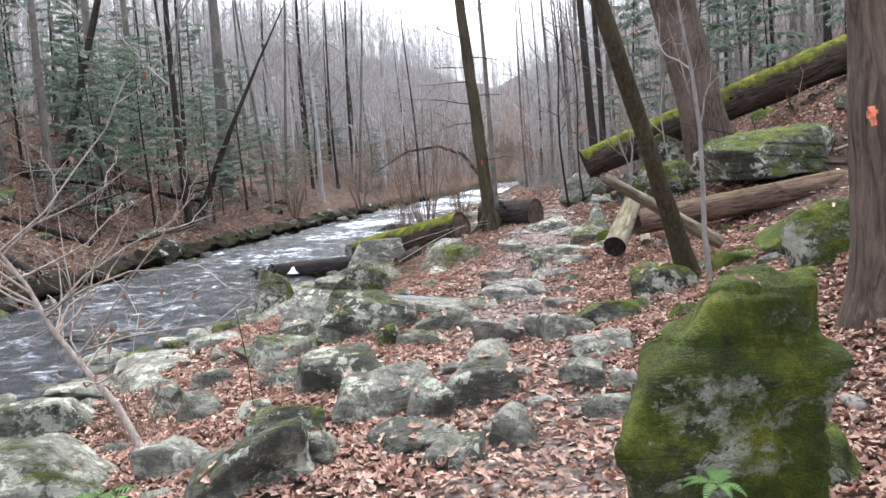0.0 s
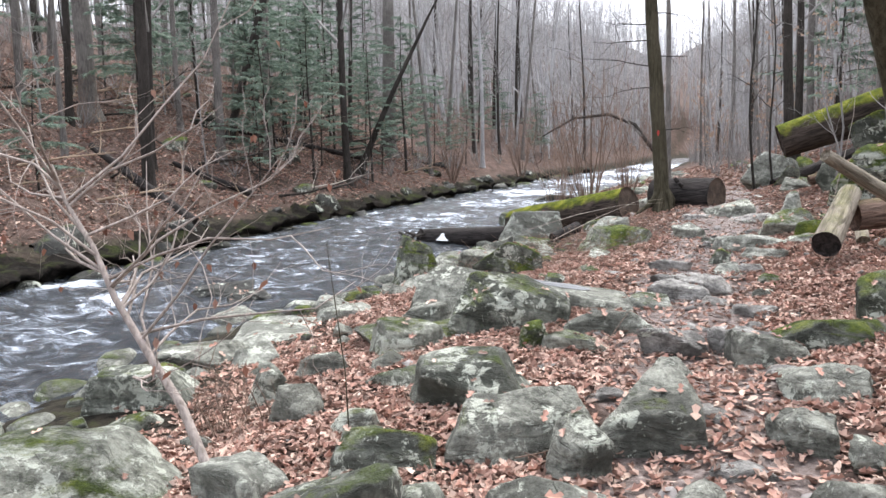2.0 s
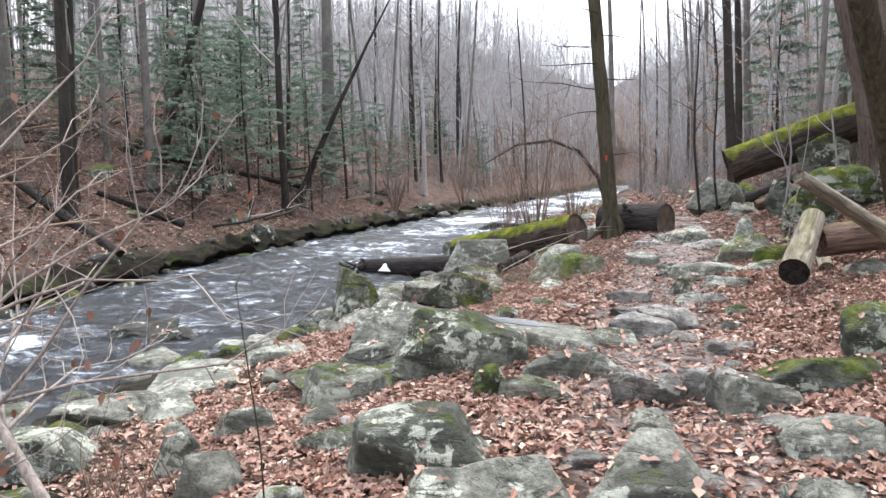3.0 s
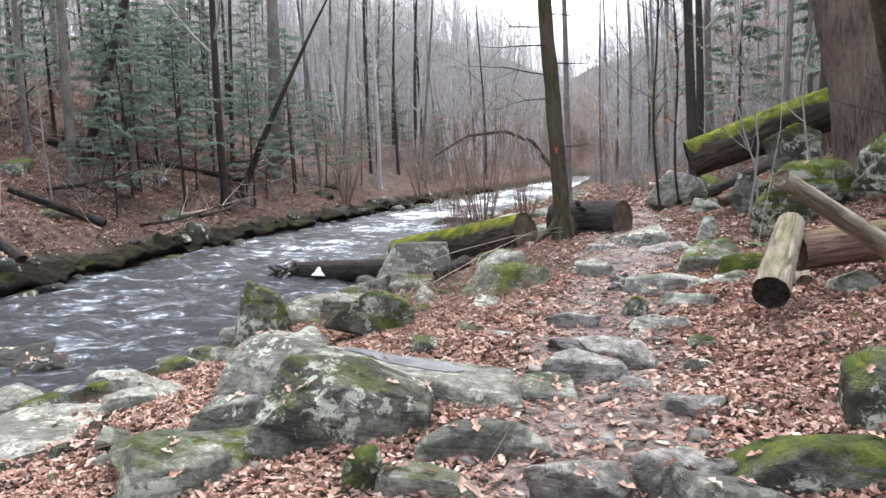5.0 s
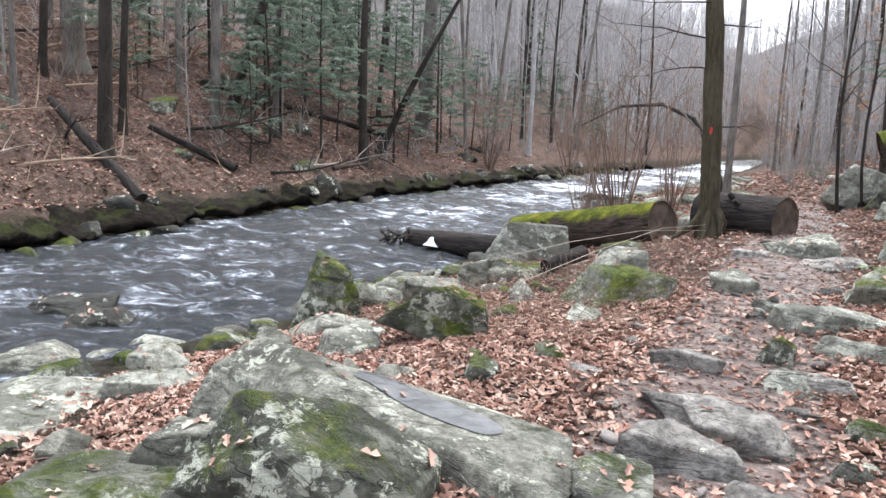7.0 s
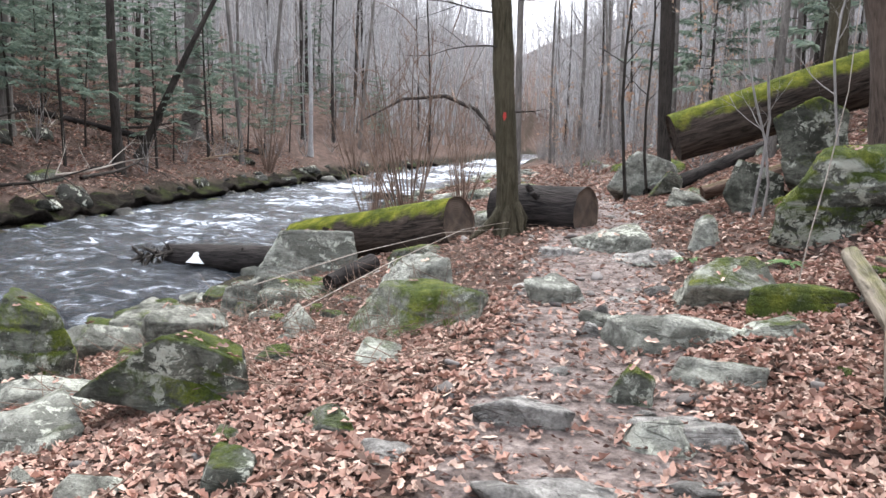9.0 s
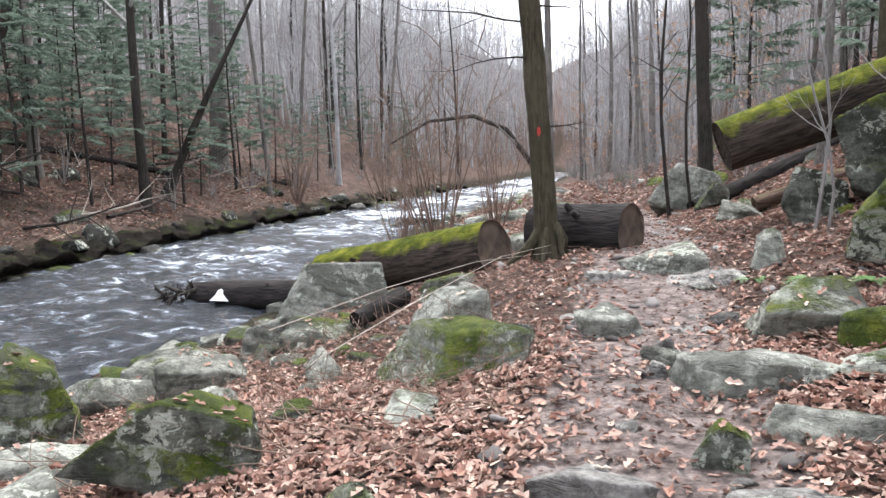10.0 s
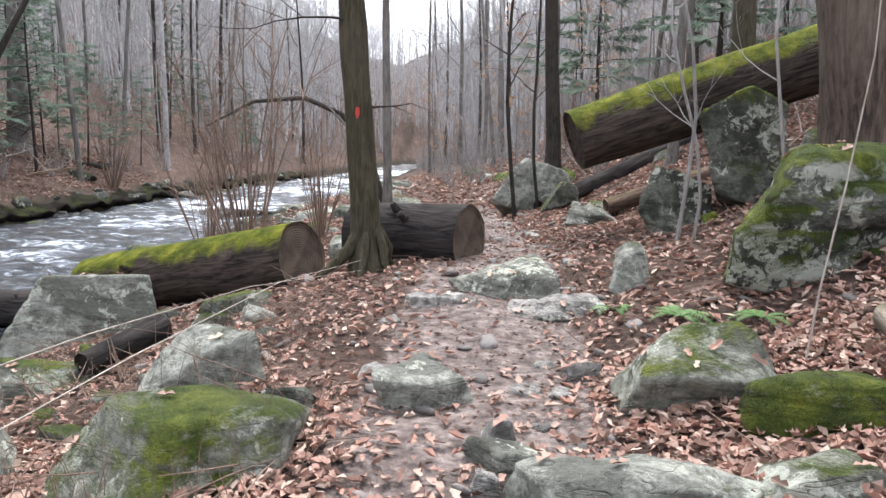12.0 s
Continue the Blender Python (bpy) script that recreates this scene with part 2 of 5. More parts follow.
def leaf_paint(name, *tones, thin=0.0):
    p = Paint(name)
    k = len(tones) - 1
    c = p.ramp(p.island(), *[(i / k, t) for i, t in enumerate(tones)])
    c = p.mix(0.35, c, p.ramp(p.noise(40, 3), (0.3, 0.5), (0.7, 1.0)), "MULTIPLY")
    p.done(c, 0.62, p.noise(60, 3), 0.3, 0.004, 0.2)
    if thin:  # light that shines through the blade
        glow, blend, out = p.n.new("ShaderNodeBsdfTranslucent"), p.n.new("ShaderNodeMixShader"), p.n["Material Output"]
        p.l.new(c, glow.inputs["Color"])
        blend.inputs["Fac"].default_value = thin
        p.l.new(p.b.outputs[0], blend.inputs[1])
        p.l.new(glow.outputs[0], blend.inputs[2])
        p.l.new(blend.outputs[0], out.inputs["Surface"])
    return p.m


leaf_fallen = leaf_paint("fallen_oak_leaves", (0.169, 0.096, 0.073), (0.407, 0.254, 0.203), (0.271, 0.169, 0.136), (0.508, 0.356, 0.288), (0.113, 0.066, 0.052), (0.588, 0.452, 0.373), (0.328, 0.186, 0.147), (0.429, 0.249, 0.192), (0.215, 0.136, 0.107))
leaf_damp = leaf_paint("damp_fallen_leaves", (0.06, 0.032, 0.026), (0.17, 0.094, 0.077), (0.09, 0.05, 0.041), (0.25, 0.152, 0.126), (0.36, 0.25, 0.212), (0.17, 0.078, 0.06))
leaf_hanging = leaf_paint("withered_red_leaves", (0.10, 0.042, 0.028), (0.20, 0.09, 0.06), (0.27, 0.16, 0.12), thin=0.25)
needle = leaf_paint("hemlock_needles", (0.11, 0.16, 0.128), (0.19, 0.25, 0.202), (0.29, 0.355, 0.29), thin=0.45)
fern_green = leaf_paint("green_fern", (0.05, 0.11, 0.03), (0.09, 0.17, 0.05))
beech_leaf = leaf_paint("pale_beech_leaves", (0.34, 0.22, 0.15), (0.46, 0.33, 0.25), thin=0.3)
puddle_paint = Paint("wet_stone_film")
puddle_paint = puddle_paint.done(puddle_paint.ramp(puddle_paint.noise(5, 5, 0.7), (0.35, (0.035, 0.037, 0.038)), (0.65, (0.10, 0.104, 0.11))), 0.28, puddle_paint.noise(14, 4), 0.4, 0.02, 0.4)
blaze_paint = Paint("orange_blaze_paint")
blaze_paint = blaze_paint.done(blaze_paint.ramp(blaze_paint.noise(14, 5, 0.7), (0.35, (0.18, 0.022, 0.018)), (0.6, (0.5, 0.05, 0.04))), 0.7)
orange_blaze = Paint("faded_orange_blaze_paint")
orange_blaze = orange_blaze.done(orange_blaze.ramp(orange_blaze.noise(16, 5, 0.7), (0.4, (0.30, 0.09, 0.05)), (0.58, (0.78, 0.24, 0.14))), 0.75)
scrap_paint = Paint("weathered_white_board")
scrap_paint = scrap_paint.done(scrap_paint.ramp(scrap_paint.noise(9, 5, 0.7), (0.3, (0.6, 0.61, 0.62)), (0.6, (0.84, 0.85, 0.86))), 0.6)
white_blaze = Paint("pale_blue_blaze_paint")
white_blaze = white_blaze.done(white_blaze.ramp(white_blaze.noise(22, 5, 0.7), (0.35, (0.25, 0.31, 0.33)), (0.6, (0.46, 0.56, 0.62))), 0.7)


def creek_water():
    """Dark clear water, broken by chop that mirrors the sky, with drawn-out streaks of froth and painted sky sheen."""
    p = Paint("creek_water")
    w = p.space((0.8, 1.0, 1.0), True)
    chop = p.noise(3.4, 7, 0.66, w, 0.8)
    fine = p.noise(15, 5, 0.65, w, 0.5)
    streak = p.noise(1.7, 9, 0.76, p.space((0.8, 1.1, 1), True), 1.1)
    foam_sheen = p.ramp(p.math("ADD", p.math("MULTIPLY", streak, 0.9), p.math("MULTIPLY", p.layer("foam_sheen"), 0.15)), (0.462, 0.0), (0.545, 0.28), (0.645, 0.94))
    c = p.mix(foam_sheen, (0.010, 0.014, 0.02), (0.62, 0.69, 0.80))
    relief = p.math("ADD", p.math("MULTIPLY", fine, 0.35), chop)
    return p.done(c, p.ramp(foam_sheen, (0.0, 0.09), (1.0, 0.6)), relief, 1.0, 0.17, 0.5)


water_paint = creek_water()


# ---- shape of the land ----
def lerp_table(v, table):
    """Linear reading of a small table of (place, value)."""
    if v <= table[0][0]:
        return table[0][1]
    for (a, p), (b, q) in zip(table, table[1:]):
        if v <= b:
            return p + (q - p) * (v - a) / (b - a)
    return table[-1][1]


def smooth(a, b, v):
    u = min(1.0, max(0.0, (v - a) / (b - a)))
    return u * u * (3 - 2 * u)


SHORE_RIGHT = [(-60, -8.5), (0, -5.1), (7, -4.75), (8.6, -4.75), (11, -4.4), (13, -3.6), (16.3, -3.3), (18, -2.9), (20, -2.75), (24, -2.5), (29, -2.1), (36, -1.2), (45, 0.8), (58, 3.2), (75, 6.4), (95, 9.5), (140, 20.0)]
SHORE_LEFT = [(-60, -16.0), (0, -10.6), (15, -9.7), (20, -9.7), (27, -9.0), (34, -7.75), (42, -6.3), (50, -4.8), (60, -2.8), (75, 1.4), (95, 5.0), (140, 14.0)]
TRAIL = [(-60, -0.6), (0, 0.0), (6, 0.0), (9, 0.03), (12, 0.16), (14, 0.22), (17, 0.42), (20, 0.45), (30, 0.45), (60, 0.8), (120, 1.8)]
CENTRE = [(-60, -1.0), (0, 0.0), (4, 0.3), (8, 0.5), (12, 1.1), (17, 2.2), (24, 3.2), (36, 4.2), (60, 7.4), (95, 13.5), (140, 25.0)]


def open_shore(x, y):
    """The stony flat between trail and creek, where no wood or brush grows."""
    return lerp_table(y, SHORE_RIGHT) < x < 1.6 + 0.078 * y and y < 80


def water_level(y):
    return -0.65 + 0.015 * max(0.0, y - 18)


def ground(x, y):
    """Height of the forest floor, the trail, the banks and the bed of the creek."""
    left, right, mid = lerp_table(y, SHORE_LEFT), lerp_table(y, SHORE_RIGHT), lerp_table(y, CENTRE)
    level, trail = water_level(y), lerp_table(y, TRAIL)
    left += 0.45 * noise.noise((0, y * 0.55, 3)) + 0.2 * noise.noise((0, y * 1.7, 8))
    if x < left:
        d = left - x
        z = level + 0.5 * smooth(-0.15, 0.45, d) + 0.40 * max(0.0, d - 0.5) - 0.17 * max(0.0, d - 14) - 0.20 * max(0.0, d - 70)
    elif x < right:
        d = min(x - left, right - x)
        z = level - 0.5 * smooth(0.0, 1.2, d)
    else:
        u = (x - right) / max(0.8, mid - right)
        if u < 1:
            z = level + (trail - level) * smooth(-0.12, 1.0, u)
        else:
            d = x - mid
            dip = 1.0 - 0.45 * smooth(6.0, 8.8, y) * (1.0 - smooth(10.8, 13.0, y)) * (1.0 - smooth(5.5, 9.0, d))
            z = trail + dip * (0.20 * max(0.0, d - 0.6) + 0.22 * max(0.0, d - 2.0) + 0.14 * max(0.0, d - 4.5)) - 0.16 * max(0.0, d - 11) - 0.2 * max(0.0, d - 60)
    if y > 110:
        z += (0.175 * (y - 110) + 7 * noise.noise((x * 0.012, y * 0.012, 2))) * smooth(110, 160, y) - 0.175 * max(0.0, y - 320)
    return z


# ---- building tools ----
def mesh_of(name, verts, faces, material, smooth_faces=True):
    me = bpy.data.meshes.new(name)
    me.from_pydata(verts, [], faces)
    if smooth_faces:
        me.polygons.foreach_set("use_smooth", [True] * len(me.polygons))
    for m in material if isinstance(material, (list, tuple)) else [material]:
        me.materials.append(m)
    return me


def thing(name, m, label, category, group="", data=None):
    ob = new(name, data)
    ob.matrix_world = m
    return tagged(ob, label, category, group)


def part(name, me, parent, label=""):
    ob = new(name, me)
    ob.parent = parent
    return tagged(ob, label)


def tube(out, points, radii, sides=6, cap=False):
    """Adds a bent tapered tube to out = (verts, faces)."""
    verts, faces = out
    start = len(verts)
    side = None
    for i, p in enumerate(points):
        ahead = (points[min(i + 1, len(points) - 1)] - points[max(i - 1, 0)]).normalized()
        if side is None:
            side = ahead.orthogonal().normalized()
        side = (side - ahead * side.dot(ahead)).normalized()
        other = ahead.cross(side)
        for k in range(sides):
            a = 2 * math.pi * k / sides
            verts.append(p + (side * math.cos(a) + other * math.sin(a)) * radii[i])
    for i in range(len(points) - 1):
        for k in range(sides):
            a, b = start + i * sides + k, start + i * sides + (k + 1) % sides
            faces.append((a, b, b + sides, a + sides))
    if cap:
        faces.append(tuple(start + k for k in reversed(range(sides))))
        last = start + (len(points) - 1) * sides
        faces.append(tuple(last + k for k in range(sides)))


def wander(rng, start, way, length, steps, wobble, lift=0.0):
    """Points of a branch that leaves start towards way and wanders."""
    pts, p, d = [start], Vector(start), Vector(way).normalized()
    for _ in range(steps):
        d = (d + Vector((rng.uniform(-1, 1), rng.uniform(-1, 1), rng.uniform(-1, 1) + lift)) * wobble).normalized()
        p = p + d * (length / steps)
        pts.append(p.copy())
    return pts


def spread(rng, axis, angle):
    """A direction at that angle from axis, turned at random about it."""
    axis = Vector(axis).normalized()
    a = rng.uniform(0, 2 * math.pi)
    s = axis.orthogonal().normalized()
    s = s * math.cos(a) + axis.cross(s) * math.sin(a)
    return (axis * math.cos(angle) + s * math.sin(angle)).normalized()


def grow(out, rng, start, way, length, radius, depth, kids, sides=4, wobble=0.16, lift=0.1, tips=None):
    """A branch with its side branches and twigs."""
    steps = 4 if depth else 2
    pts = wander(rng, start, way, length, steps, wobble, lift)
    tube(out, pts, [radius * (1 - 0.75 * i / steps) for i in range(steps + 1)], max(3, sides))
    if tips is not None and depth == 0:
        tips.extend(pts[1:])
    if depth:
        for _ in range(kids):
            u = rng.uniform(0.25, 1.0) * steps
            i = min(int(u), steps - 1)
            p = pts[i].lerp(pts[i + 1], u - i)
            d = spread(rng, pts[i + 1] - pts[i], rng.uniform(0.45, 1.0))
            grow(out, rng, p, d, length * rng.uniform(0.35, 0.62), radius * rng.uniform(0.32, 0.5), depth - 1, kids, sides - 1, wobble * 1.15, lift, tips)


def rough_ground(x, y):
    n = 0.07 * (noise.noise((x * 0.9, y * 0.9, 0)) + 0.5 * noise.noise((x * 2.3, y * 2.3, 5)))
    d = lerp_table(y, SHORE_LEFT) - x
    if d > 0:
        n += (0.34 * noise.noise((x * 0.55, y * 0.55, 9)) + 0.14 * noise.noise((x * 1.4, y * 1.4, 2))) * smooth(0.3, 1.6, d) * (1.0 - smooth(30, 60, d))
    return ground(x, y) + n * (1 if x > lerp_table(y, SHORE_RIGHT) + 0.4 or x < lerp_table(y, SHORE_LEFT) - 0.4 else 0.3)


# ---- the land and the creek ----
def stretch(count, low, high, centre, fine):
    """Grid lines from low to high, close together round centre."""
    a, b = math.asinh((low - centre) / fine), math.asinh((high - centre) / fine)
    return [centre + fine * math.sinh(a + (b - a) * i / (count - 1)) for i in range(count)]


def build_land():
    xs, ys = stretch(260, -170, 170, -1.0, 6.0), stretch(280, -70, 430, 9.0, 9.0)
    verts = [(x, y, rough_ground(x, y)) for y in ys for x in xs]
    n = len(xs)
    faces = [(j * n + i, j * n + i + 1, j * n + n + i + 1, j * n + n + i) for j in range(len(ys) - 1) for i in range(n - 1)]
    me = mesh_of("forest_floor", verts, faces, floor_paint)
    worn = me.attributes.new("worn", "FLOAT", "POINT")
    worn.data.foreach_set("value", [trail_wear(x, y) for x, y, _ in verts])
    damp = me.attributes.new("damp", "FLOAT", "POINT")
    damp.data.foreach_set("value", [1.0 - smooth(0.12, 0.42, z - water_level(y)) if x > lerp_table(y, SHORE_LEFT) + 2 else 1.0 - smooth(0.3, 0.7, z - water_level(y) + 0.35 * noise.noise((x * 0.8, y * 0.8, 4))) for x, y, z in verts])
    tagged(new("ground", me), "forest floor of brown leaf litter with a worn muddy footpath", "ground", kind="structure")


def trail_wear(x, y):
    d = abs(x - lerp_table(y, CENTRE) - 0.12)
    return (1.0 - smooth(0.3, 0.95, d)) * (0.65 + 0.35 * smooth(6, 9, y)) * (1.0 - smooth(20, 32, y)) if -5 < y < 40 else 0.0


# Near entries are foam; those from y 26 on whiten water as painted sky reflection.
FOAM_SHEEN = [(-6.0, 13.9, 0.8), (-7.6, 12.3, 1.0), (-8.8, 13.2, 0.9), (-6.9, 10.2, 0.9), (-4.2, 20.0, 0.35), (-8.5, 9.5, 1.0), (-7.5, 17.0, 0.7), (-5.5, 26.0, 2.2), (-4.2, 33.0, 2.6), (-3.0, 40.0, 3.0), (-1.0, 50.0, 3.5), (2.0, 62.0, 5.0), (6.0, 80.0, 8.0)]


def build_creek():
    ys = stretch(640, -60, 135, 14.0, 14.0)
    cols = 104
    verts, froth_sheen = [], []
    for y in ys:
        a, b = lerp_table(y, SHORE_LEFT) - 0.7, lerp_table(y, SHORE_RIGHT) + 0.7
        for i in range(cols):
            x = a + (b - a) * i / (cols - 1)
            z = water_level(y) + 0.06 * noise.noise((x * 0.9, y * 0.45, 1)) + 0.06 * noise.noise((x * 2.6, y * 1.0, 4)) + 0.036 * noise.noise((x * 5.5, y * 2.4, 7))
            # past y 38 the painted sky reflection is stronger
            f = sum((2.2 if fy > 38 else 1.0) * math.exp(-((x - fx) / s) ** 2 * 2.2 - ((y - fy) / s) ** 2) for fx, fy, s in FOAM_SHEEN)
            f *= max(0.0, 0.6 + 1.3 * noise.noise((x * 0.9, y * 1.1, 13)))
            z += 0.05 * min(1, f) * abs(noise.noise((x * 4, y * 3, 9)))
            verts.append((x, y, z))
            froth_sheen.append(min(2.0, f))
    faces = [(j * cols + i, j * cols + i + 1, j * cols + cols + i + 1, j * cols + cols + i) for j in range(len(ys) - 1) for i in range(cols - 1)]
    me = mesh_of("creek_surface", verts, faces, water_paint)
    me.attributes.new("foam_sheen", "FLOAT", "POINT").data.foreach_set("value", froth_sheen)
    tagged(new("water", me), "grey rippled creek water with streaks of white foam and painted sky sheen", "water", kind="structure")


def build_far_bank():
    """The undercut lip of earth, roots and moss that hangs over the water along the far shore."""
    ys = [4 + 0.16 * i for i in range(390)]
    verts, n = [], 15
    for y in ys:
        left = lerp_table(y, SHORE_LEFT) + 0.45 * noise.noise((0, y * 0.55, 3)) + 0.2 * noise.noise((0, y * 1.7, 8))
        level = water_level(y)
        lip = 0.30 + 0.35 * noise.noise((0, y * 0.7, 21)) + 0.12 * noise.noise((0, y * 2.6, 22))
        top = 0.22 + 0.26 * noise.noise((0, y * 0.5, 23)) + 0.12 * noise.noise((0, y * 2.1, 24))
        for k in range(n):
            u = k / (n - 1)
            if u < 0.6:  # over the top, towards the water
                d, z = 0.6 - (0.6 + lip) * u / 0.6, 0.48 + (top - 0.48) * u / 0.6
            else:  # back underneath
                v = (u - 0.6) / 0.4
                d, z = -lip + (lip + 0.35) * v ** 1.5, top - (top + 0.2) * v
            x = left - d
            z += 0.20 * noise.noise((x * 1.5, y * 1.5, 31)) + 0.10 * noise.noise((x * 4, y * 4, k * 0.3))
            x += 0.16 * noise.noise((y * 2.2, k * 0.4, 33))
            verts.append((x, y + 0.07 * noise.noise((y * 3, k, 1)), level + z - (0.12 if k == 0 else 0.0)))
    faces = [(j * n + i, j * n + i + 1, j * n + n + i + 1, j * n + n + i) for j in range(len(ys) - 1) for i in range(n - 1)]
    tagged(new("bank", mesh_of("bank", verts, faces, bank_paint)), "undercut creek bank of earth and moss, painted dark with its shadow", "bank", kind="structure")


build_land()
build_far_bank()
build_creek()


# ---- rocks ----
ICO = {}


def ball(level):
    if level not in ICO:
        bm = bmesh.new()
        bmesh.ops.create_icosphere(bm, subdivisions=level, radius=1)
        ICO[level] = (np.array([v.co[:] for v in bm.verts]), [tuple(v.index for v in f.verts) for f in bm.faces])
        bm.free()
    return ICO[level]


def rock_mesh(seed, w, d, h, paint, level=5, facets=5, crisp=34.0, rough=0.04, strata=0.0, lean=0.0):
    """A broken stone: a ball cut by a box and some slanting planes, roughened."""
    rng = np.random.RandomState(seed)
    dirs, faces = ball(level)
    planes = [(1, 0, 0), (-1, 0, 0), (0, 1, 0), (0, -1, 0), (0, 0, 1), (0, 0, -1)]
    normals = np.array(planes, float) + rng.uniform(-0.34, 0.34, (6, 3))
    normals[:4, 2] += rng.uniform(-0.2, 0.5, 4)  # flanks slope out towards the foot, some overhang
    normals[4, :2] += rng.uniform(-0.3, 0.3, 2)
    extra = rng.normal(size=(facets, 3))
    extra[:, 2] = np.abs(extra[:, 2]) * 0.8
    normals = np.vstack([normals, extra])
    normals /= np.linalg.norm(normals, axis=1)[:, None]
    offs = np.concatenate([rng.uniform(0.86, 1.06, 6), rng.uniform(0.86, 1.12, facets)])
    near = np.maximum(dirs @ normals.T, 1e-3) / offs
    r = 1.0 / (np.sum(near ** crisp, axis=1) ** (1.0 / crisp))
    p = dirs * r[:, None]
    p /= np.max(np.abs(p), axis=0)
    p[:, 2] += lean * p[:, 0] * np.clip(p[:, 2] + 0.3, 0, 1)
    p *= np.array((w, d, h)) / 2
    size = (w * d * h) ** (1 / 3)
    off = Vector(rng.uniform(-50, 50, 3))
    q = []
    for v, n in zip(p, dirs):
        c = Vector(v) / size
        k = noise.fractal(c * 1.9 + off, 0.85, 2.2, 6) * rough * 0.75
        k -= abs(noise.noise(c * 2.6 + off)) * rough * 0.8
        k += noise.noise(Vector((c.x * 0.7, c.y * 2.0, c.z * 5.5)) + off) * rough * 0.7
        if strata:
            layer = (v[2] / size + 0.3 * v[0] / size * 0.4) * 7 + noise.noise(c * 1.1 + off)
            k -= strata * smooth(0.72, 0.95, layer % 1.0)
        q.append(Vector(v) + Vector(n) * (k * size))
    return mesh_of("stone", q, faces, paint)


settled, stones = [], []


def rock(name, label, x, y, w, d, h, yaw, paint, seed, tilt=0.0, roll=0.0, level=5, rough=0.045, strata=0.012, lean=0.0, bury=0.35, crisp=34.0, z=None, facets=5):
    """One stone sunk into the ground; h is what shows of it."""
    settled.append((x, y, max(w, d) * 0.5))
    full, w, d = h * (1.1 + bury) + 0.06, w * 1.2, d * 1.25
    base = ground(x, y) if z is None else z
    if paint is stone_green:  # moss rounds the edges
        crisp, facets = min(crisp, 9.0), max(facets, 10)
    me = rock_mesh(seed, w, d, full, paint, level if max(w, d) > 0.55 else 4, facets, crisp, rough, strata, lean)
    stones.append(thing(name, pose(x, y, base + h * 1.08 - full / 2, tilt, roll, yaw), label, "rock", "rocks beside the trail", me))
    return stones[-1]


rock("boulder", "large rounded boulder with thick bright moss and lichen", 1.05, 2.88, 0.70, 0.74, 1.10, -14, stone_mound, 931, roll=5, level=6, rough=0.08, facets=9, crisp=11.0)
rock("rock", "small rock under bright green moss", 1.5, 3.25, 0.36, 0.34, 0.2, 8, stone_green, 921, rough=0.09, facets=14, crisp=6.0)
rock("boulder", "blocky grey boulder with moss on its top edge", -0.82, 8.30, 0.92, 0.72, 0.50, 6, stone_moss, 912, roll=7, level=6)
great_slab = rock("rock_slab", "great tilted grey slab with a damp stain", -0.90, 9.15, 2.2, 0.95, 0.32, -15, stone_grey, 903, roll=5, level=6, strata=0.004, rough=0.02, bury=1.0, facets=2, crisp=50.0, z=0.0)
rock("boulder", "wedge-shaped rock with a dark mossy face", -1.04, 11.5, 1.0, 0.5, 0.40, 2, stone_moss, 934, roll=19, level=6, facets=2)
rock("boulder", "upright dark block of rock in the creek's edge", -2.82, 12.85, 0.85, 0.7, 0.8, 25, stone_moss, 905, level=6)
rock("boulder", "broad pale slab standing on its edge beside the creek", -1.42, 16.9, 1.35, 0.75, 0.72, 10, stone_pale, 953, roll=6, tilt=-4, level=6, rough=0.03, z=-0.38, facets=0, crisp=60.0)
rock("boulder", "huge boulder with lichen spots and a cap of moss", 4.3, 14.6, 1.22, 1.1, 0.76, -34, stone_patch, 907, roll=-3, tilt=4, level=6, rough=0.08, facets=12, crisp=11.0)
rock("boulder", "broad boulder under dark green moss", 5.2, 14.0, 1.0, 0.85, 0.66, -20, stone_green, 908, level=6, rough=0.08, facets=12, crisp=11.0)
rock("rock_slab", "tall dark rock face under the fallen trunk", 5.0, 17.1, 0.95, 0.7, 1.05, -18, stone_moss, 928, level=6, strata=0.0, facets=1, crisp=40.0)
rock("boulder", "dark rock ledge jutting from the slope", 5.4, 12.6, 2.6, 1.5, 0.6, 12, stone_moss, 909, level=6)
rock("boulder", "moss-covered rock below the brown log", 3.75, 8.05, 1.1, 0.7, 0.42, 10, stone_green, 910)
rock("boulder", "moss-covered rock at the foot of the slope", 3.2, 6.45, 0.65, 0.6, 0.48, -15, stone_green, 911)
rock("boulder", "moss-covered rock at the foot of the slope", 3.5, 7.2, 0.6, 0.5, 0.42, 20, stone_green, 912)
rock("rock", "moss-covered rock at the foot of the slope", 2.25, 5.6, 0.42, 0.4, 0.28, 0, stone_green, 913)
rock("rock", "moss-covered rock at the foot of the slope", 2.55, 3.9, 0.4, 0.35, 0.2, 0, stone_green, 914)
rock("boulder", "low black rock breaking the creek's surface", -5.9, 12.7, 1.1, 0.7, 0.20, 15, stone_wet, 915, z=-0.66)
rock("boulder", "low black rock breaking the creek's surface", -1.9, 34.6, 2.4, 0.9, 0.30, 20, stone_wet, 916, z=-0.42)
rock("boulder", "mossy rock standing in the creek beside the log", -2.3, 24.6, 1.5, 1.0, 0.38, 0, stone_moss, 917, z=-0.58)
marked_rock = rock("boulder", "grey rock crusted with pale lichen and some moss", -1.10, 4.22, 0.64, 0.72, 0.36, 18, stone_lichen, 13, -1, -4)
